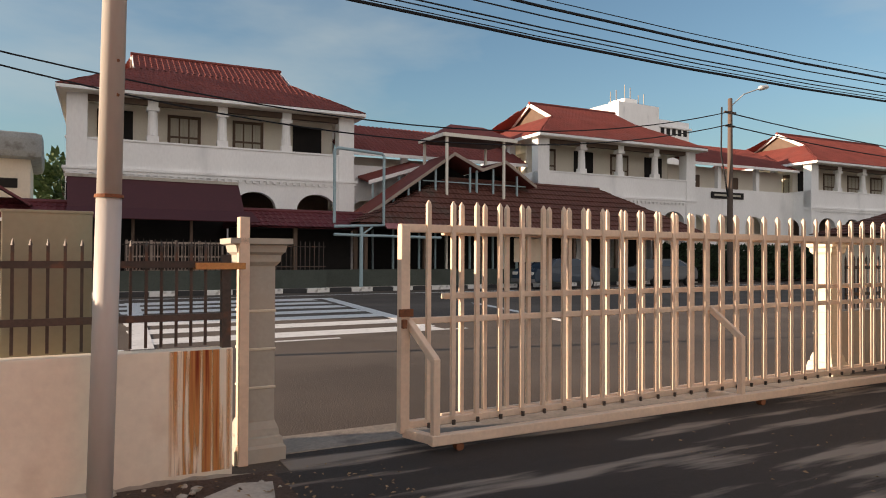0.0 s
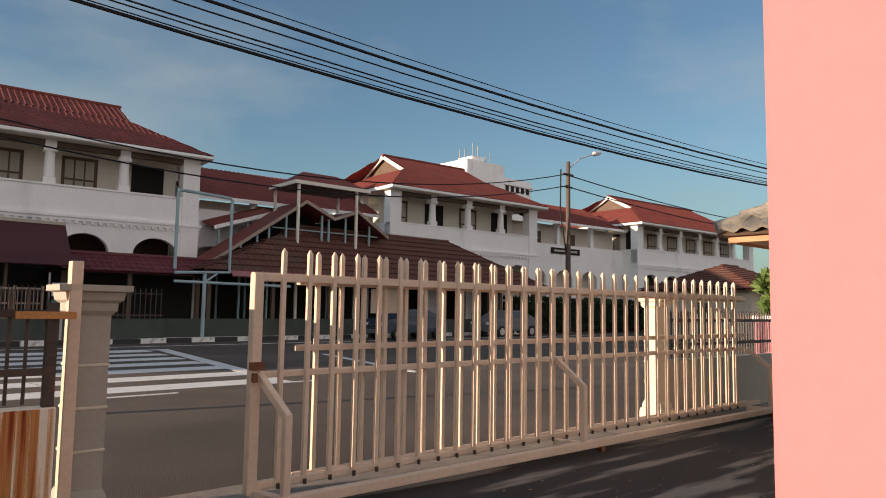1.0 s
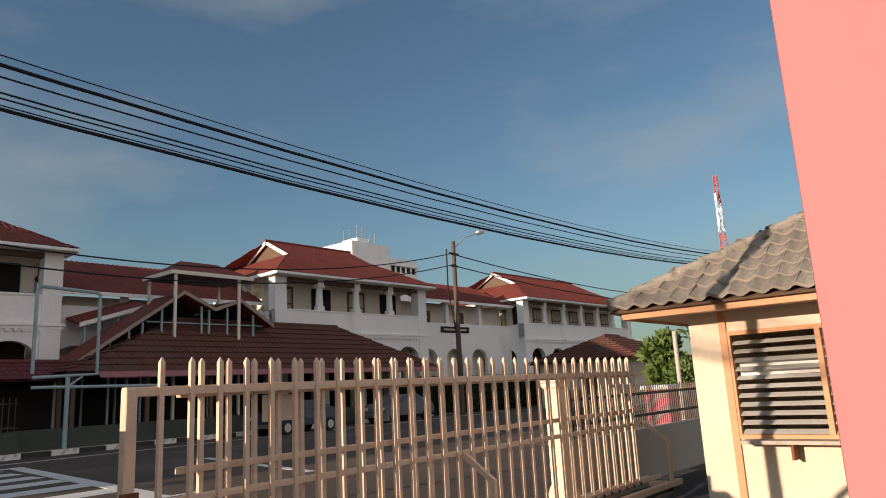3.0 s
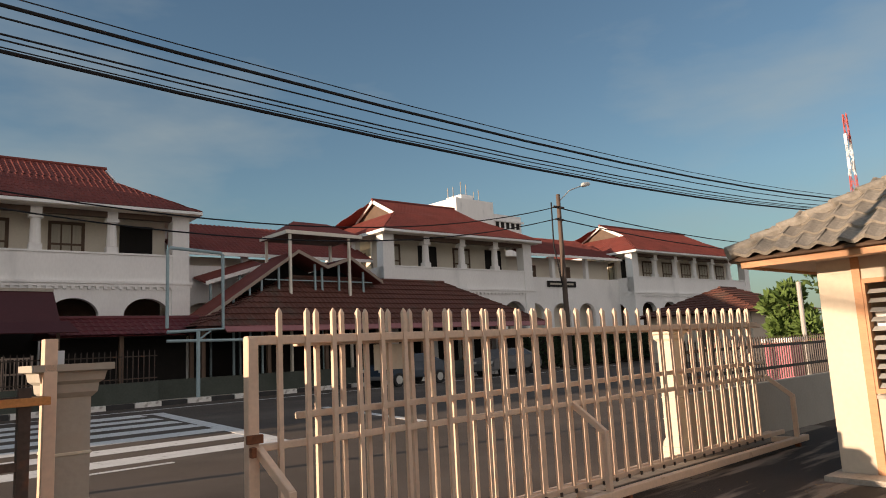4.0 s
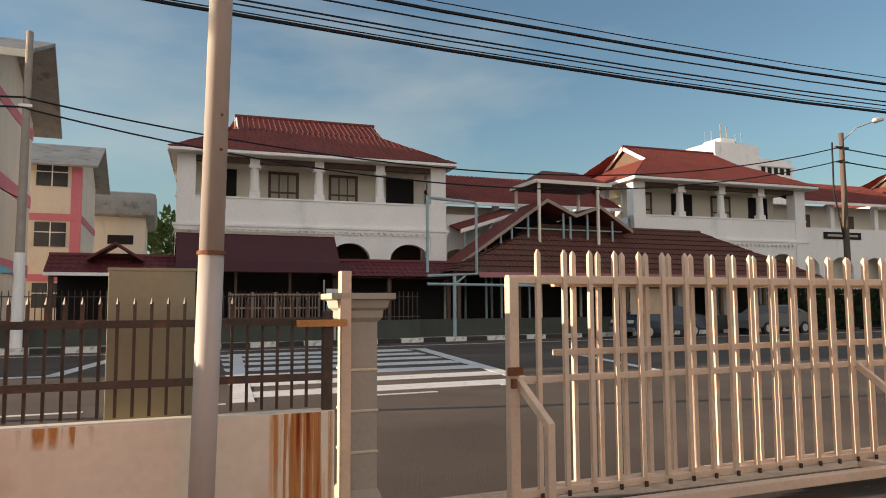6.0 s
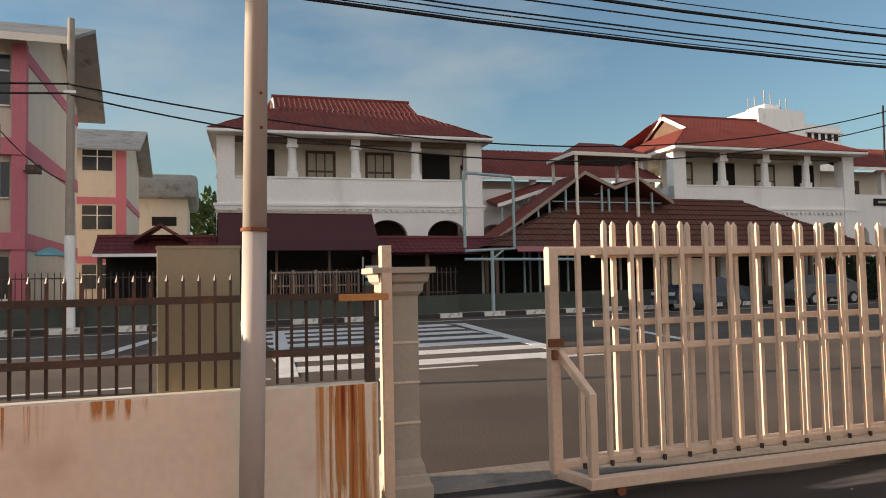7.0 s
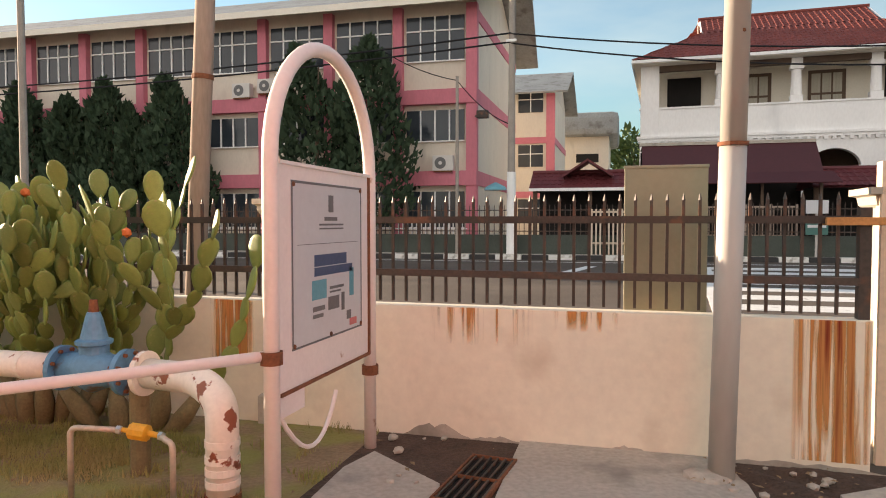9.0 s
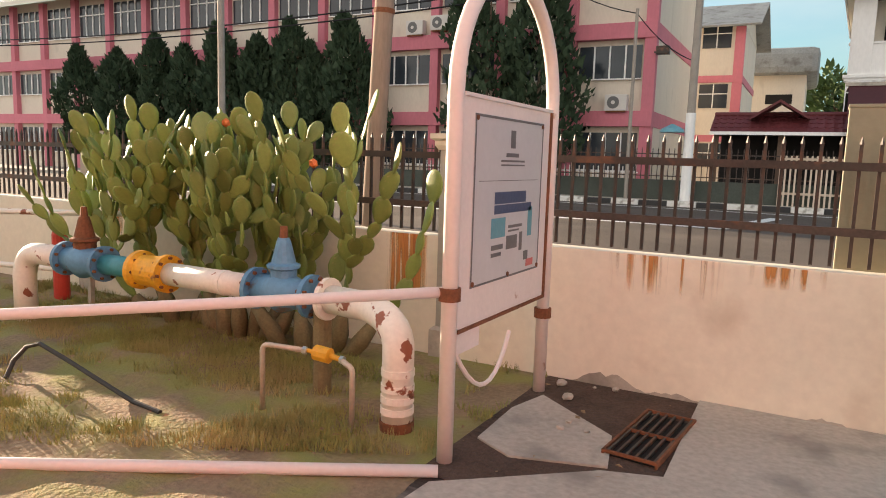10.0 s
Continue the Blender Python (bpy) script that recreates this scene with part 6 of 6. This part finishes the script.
for k in range(9000):
    x = rnd.uniform(33.5, 66)
    d = rnd.choice((0, 0, 1))
    c = Vector((x, 28.0 + (rnd.uniform(0, 1.2) if d else rnd.uniform(-0.1, 0.1)), 2.1 + 0.25 * noise.noise((x * 0.8, 0, 2)) if d else rnd.uniform(0.2, 2.2)))
    tufts(verts, faces, c, Vector((0, 0, 1)) if d else Vector((0, -1, 0.2)).normalized(), rnd.uniform(0.14, 0.26), rnd)
hedge = thing("hedge", "dark green clipped hedge along the far pavement", "hedge", kind="stuff")
mesh_part("leaf_mass", verts, faces, CYPRESS, hedge)
# black box behind the leaves paints in the hedge's inner shade
part("inner_shade", boxed(33.5, 66, 28.1, 29.1, 0.1, 2.0), SHADE, hedge)

# ---- far right: small house, mast ----
hs = tile_roof("small_house", "small house with brown hipped roof beyond the gate", 42, 52, 17, 25, 2.9, 4.6, ROOF_BROWN, hip=3.8, dark=False)
part("wall", boxed(0.6, 9.4, 0.7, 7.3, 0, 2.95), BEIGE_WALL, hs)
part("door", boxed(0.55, 0.598, 3.0, 4.0, 0, 2.1), DARK_WOOD_AND_SHADE, hs)
gp = thing("gate_post", "pink gate post in the street beyond the booth", "post", (18.6, 6.6, 0))
part("post", boxed(-0.3, 0.3, -0.3, 0.3, 0, 1.35, bevel=0.02), PINK, gp)
part("cap", boxed(-0.36, 0.36, -0.36, 0.36, 1.35, 1.45, bevel=0.02), WHITE_PAINT, gp)
tp3 = thing("thin_pole", "pale pole beside the small tree", "pole", (21.6, 7.2, 0))
part("shaft", tube(bmesh.new(), [(0, 0, 0), (0, 0, 2.9)], 0.06, 10), STEEL_POLE, tp3)
mast = thing("radio_mast", "red and white lattice radio mast in the distance", "mast", (126, 35, 0))
H1 = 36.6
for k in range(14):
    z0, z1 = H1 * k / 14, H1 * (k + 1) / 14
    w0, w1 = 0.85 * (1 - 0.7 * k / 14), 0.85 * (1 - 0.7 * (k + 1) / 14)
    m_ = MAST_RED if k % 4 < 2 else WHITE_PAINT
    g = bmesh.new()
    for sx, sy in ((-1, -1), (1, -1), (1, 1), (-1, 1)):
        rod(g, (sx * w0, sy * w0, z0), (sx * w1, sy * w1, z1), 0.06, seg=5)
    for sa, sb in (((-1, -1), (1, -1)), ((1, -1), (1, 1)), ((1, 1), (-1, 1)), ((-1, 1), (-1, -1))):
        rod(g, (sa[0] * w0, sa[1] * w0, z0), (sb[0] * w1, sb[1] * w1, z1), 0.03, seg=4)
        rod(g, (sb[0] * w0, sb[1] * w0, z0), (sa[0] * w1, sa[1] * w1, z1), 0.03, seg=4)
    part("lattice_section", g, m_, mast)
for z in (27, 31):
    part("antenna", boxed(-1.2, -0.9, -0.2, 0.2, z, z + 2.0), WHITE_PAINT, mast)
    part("antenna", boxed(0.9, 1.2, -0.2, 0.2, z, z + 2.0), WHITE_PAINT, mast)


# ---- parked car ----
def parked_car(x, y, rz, paint, label):
    c = thing("car", label, "car", (x, y, 0.0), rz)
    prof = [(-2.1, 0.35), (-2.12, 0.75), (-1.95, 0.95), (-1.2, 1.02), (-0.65, 1.42), (0.75, 1.45), (1.45, 1.05), (2.0, 0.98), (2.1, 0.7), (2.1, 0.35)]
    g = bmesh.new()
    a = [g.verts.new((px, -0.82 if pz < 1.1 else -0.66, pz)) for px, pz in prof]
    b = [g.verts.new((px, 0.82 if pz < 1.1 else 0.66, pz)) for px, pz in prof]
    g.faces.new(a)
    g.faces.new(b[::-1])
    for i in range(len(a)):
        j = (i + 1) % len(a)
        g.faces.new((a[i], b[i], b[j], a[j]))
    bmesh.ops.bevel(g, geom=list(g.edges), offset=0.05, segments=2, affect="EDGES")
    part("body", g, paint, c, smooth=False)
    for s in (-1, 1):
        g = bmesh.new()
        pts_ = [(-1.0, 1.06), (-0.58, 1.37), (0.68, 1.39), (1.2, 1.08)]
        vs = [g.verts.new((px, s * (0.845 - (pz - 1.0) * 0.42), pz)) for px, pz in pts_]
        vs2 = [g.verts.new((px, s * (0.80 - (pz - 1.0) * 0.42), pz)) for px, pz in pts_]
        g.faces.new(vs)
        g.faces.new(vs2[::-1])
        part("side_window", g, DARK_GLASS, c)
        for wx in (-1.3, 1.3):
            wheel = part("wheel", rod(bmesh.new(), (wx, s * 0.66, 0.31), (wx, s * 0.86, 0.31), 0.31, seg=20), TYRE, c)
            part("rim", rod(bmesh.new(), (wx, s * 0.86, 0.31), (wx, s * 0.875, 0.31), 0.19, seg=12), STEEL, wheel)
    part("headlight", boxed(-2.14, -2.05, -0.75, -0.4, 0.68, 0.82, bevel=0.02), AC_WHITE, c)
    part("headlight", boxed(-2.14, -2.05, 0.4, 0.75, 0.68, 0.82, bevel=0.02), AC_WHITE, c)
    part("bumper", boxed(-2.2, -2.0, -0.8, 0.8, 0.32, 0.5, bevel=0.04), INK_GREY, c)
    return c


parked_car(23.0, 25.6, 3, CAR_BLUE, "dark blue parked car by the kerb")
parked_car(30.5, 26.1, 3, INK_GREY, "dark grey parked car by the kerb farther along")

# ---- plain unseen building added behind the camera to bounce light ----
bk = thing("bounce_building", "plain cream building, unseen, added to bounce light into the yard", "building", (0, -4.4, 0))
part("wall", boxed(-14, 2.86, -0.3, 0, 0, 5.5), BOOTH_CREAM, bk)
part("plinth", boxed(-14, 2.85, 0.0, 0.03, 0, 0.4), CONCRETE, bk)


# ---- the street lies askew to the gate line ----
ACROSS = {"pavement", "kerb", "pedestrian_crossing", "lane_lines", "classroom_block", "walkway_shed", "canopy", "entrance_hall", "wall_low",
          "wall_low_east", "street_railing", "white_railing", "cream_gate", "shade_brown_fence", "street_poster", "steel_frame", "air_conditioner", "flood_lamp",
          "back_block", "hall_building", "tower_block", "utility_pole", "thin_pole", "cable", "cypress_tree", "leafy_tree", "hedge",
          "small_house", "gate_post", "radio_mast", "car"}
ASKEW = pose(1.9, 0, 0, 0, 0, 1.25) @ pose(-1.9, 0, 0)
for ob in list(scene.objects):
    if ob.parent is None and ob.name.split(".")[0] in ACROSS:
        ob.matrix_basis = ASKEW @ ob.matrix_basis
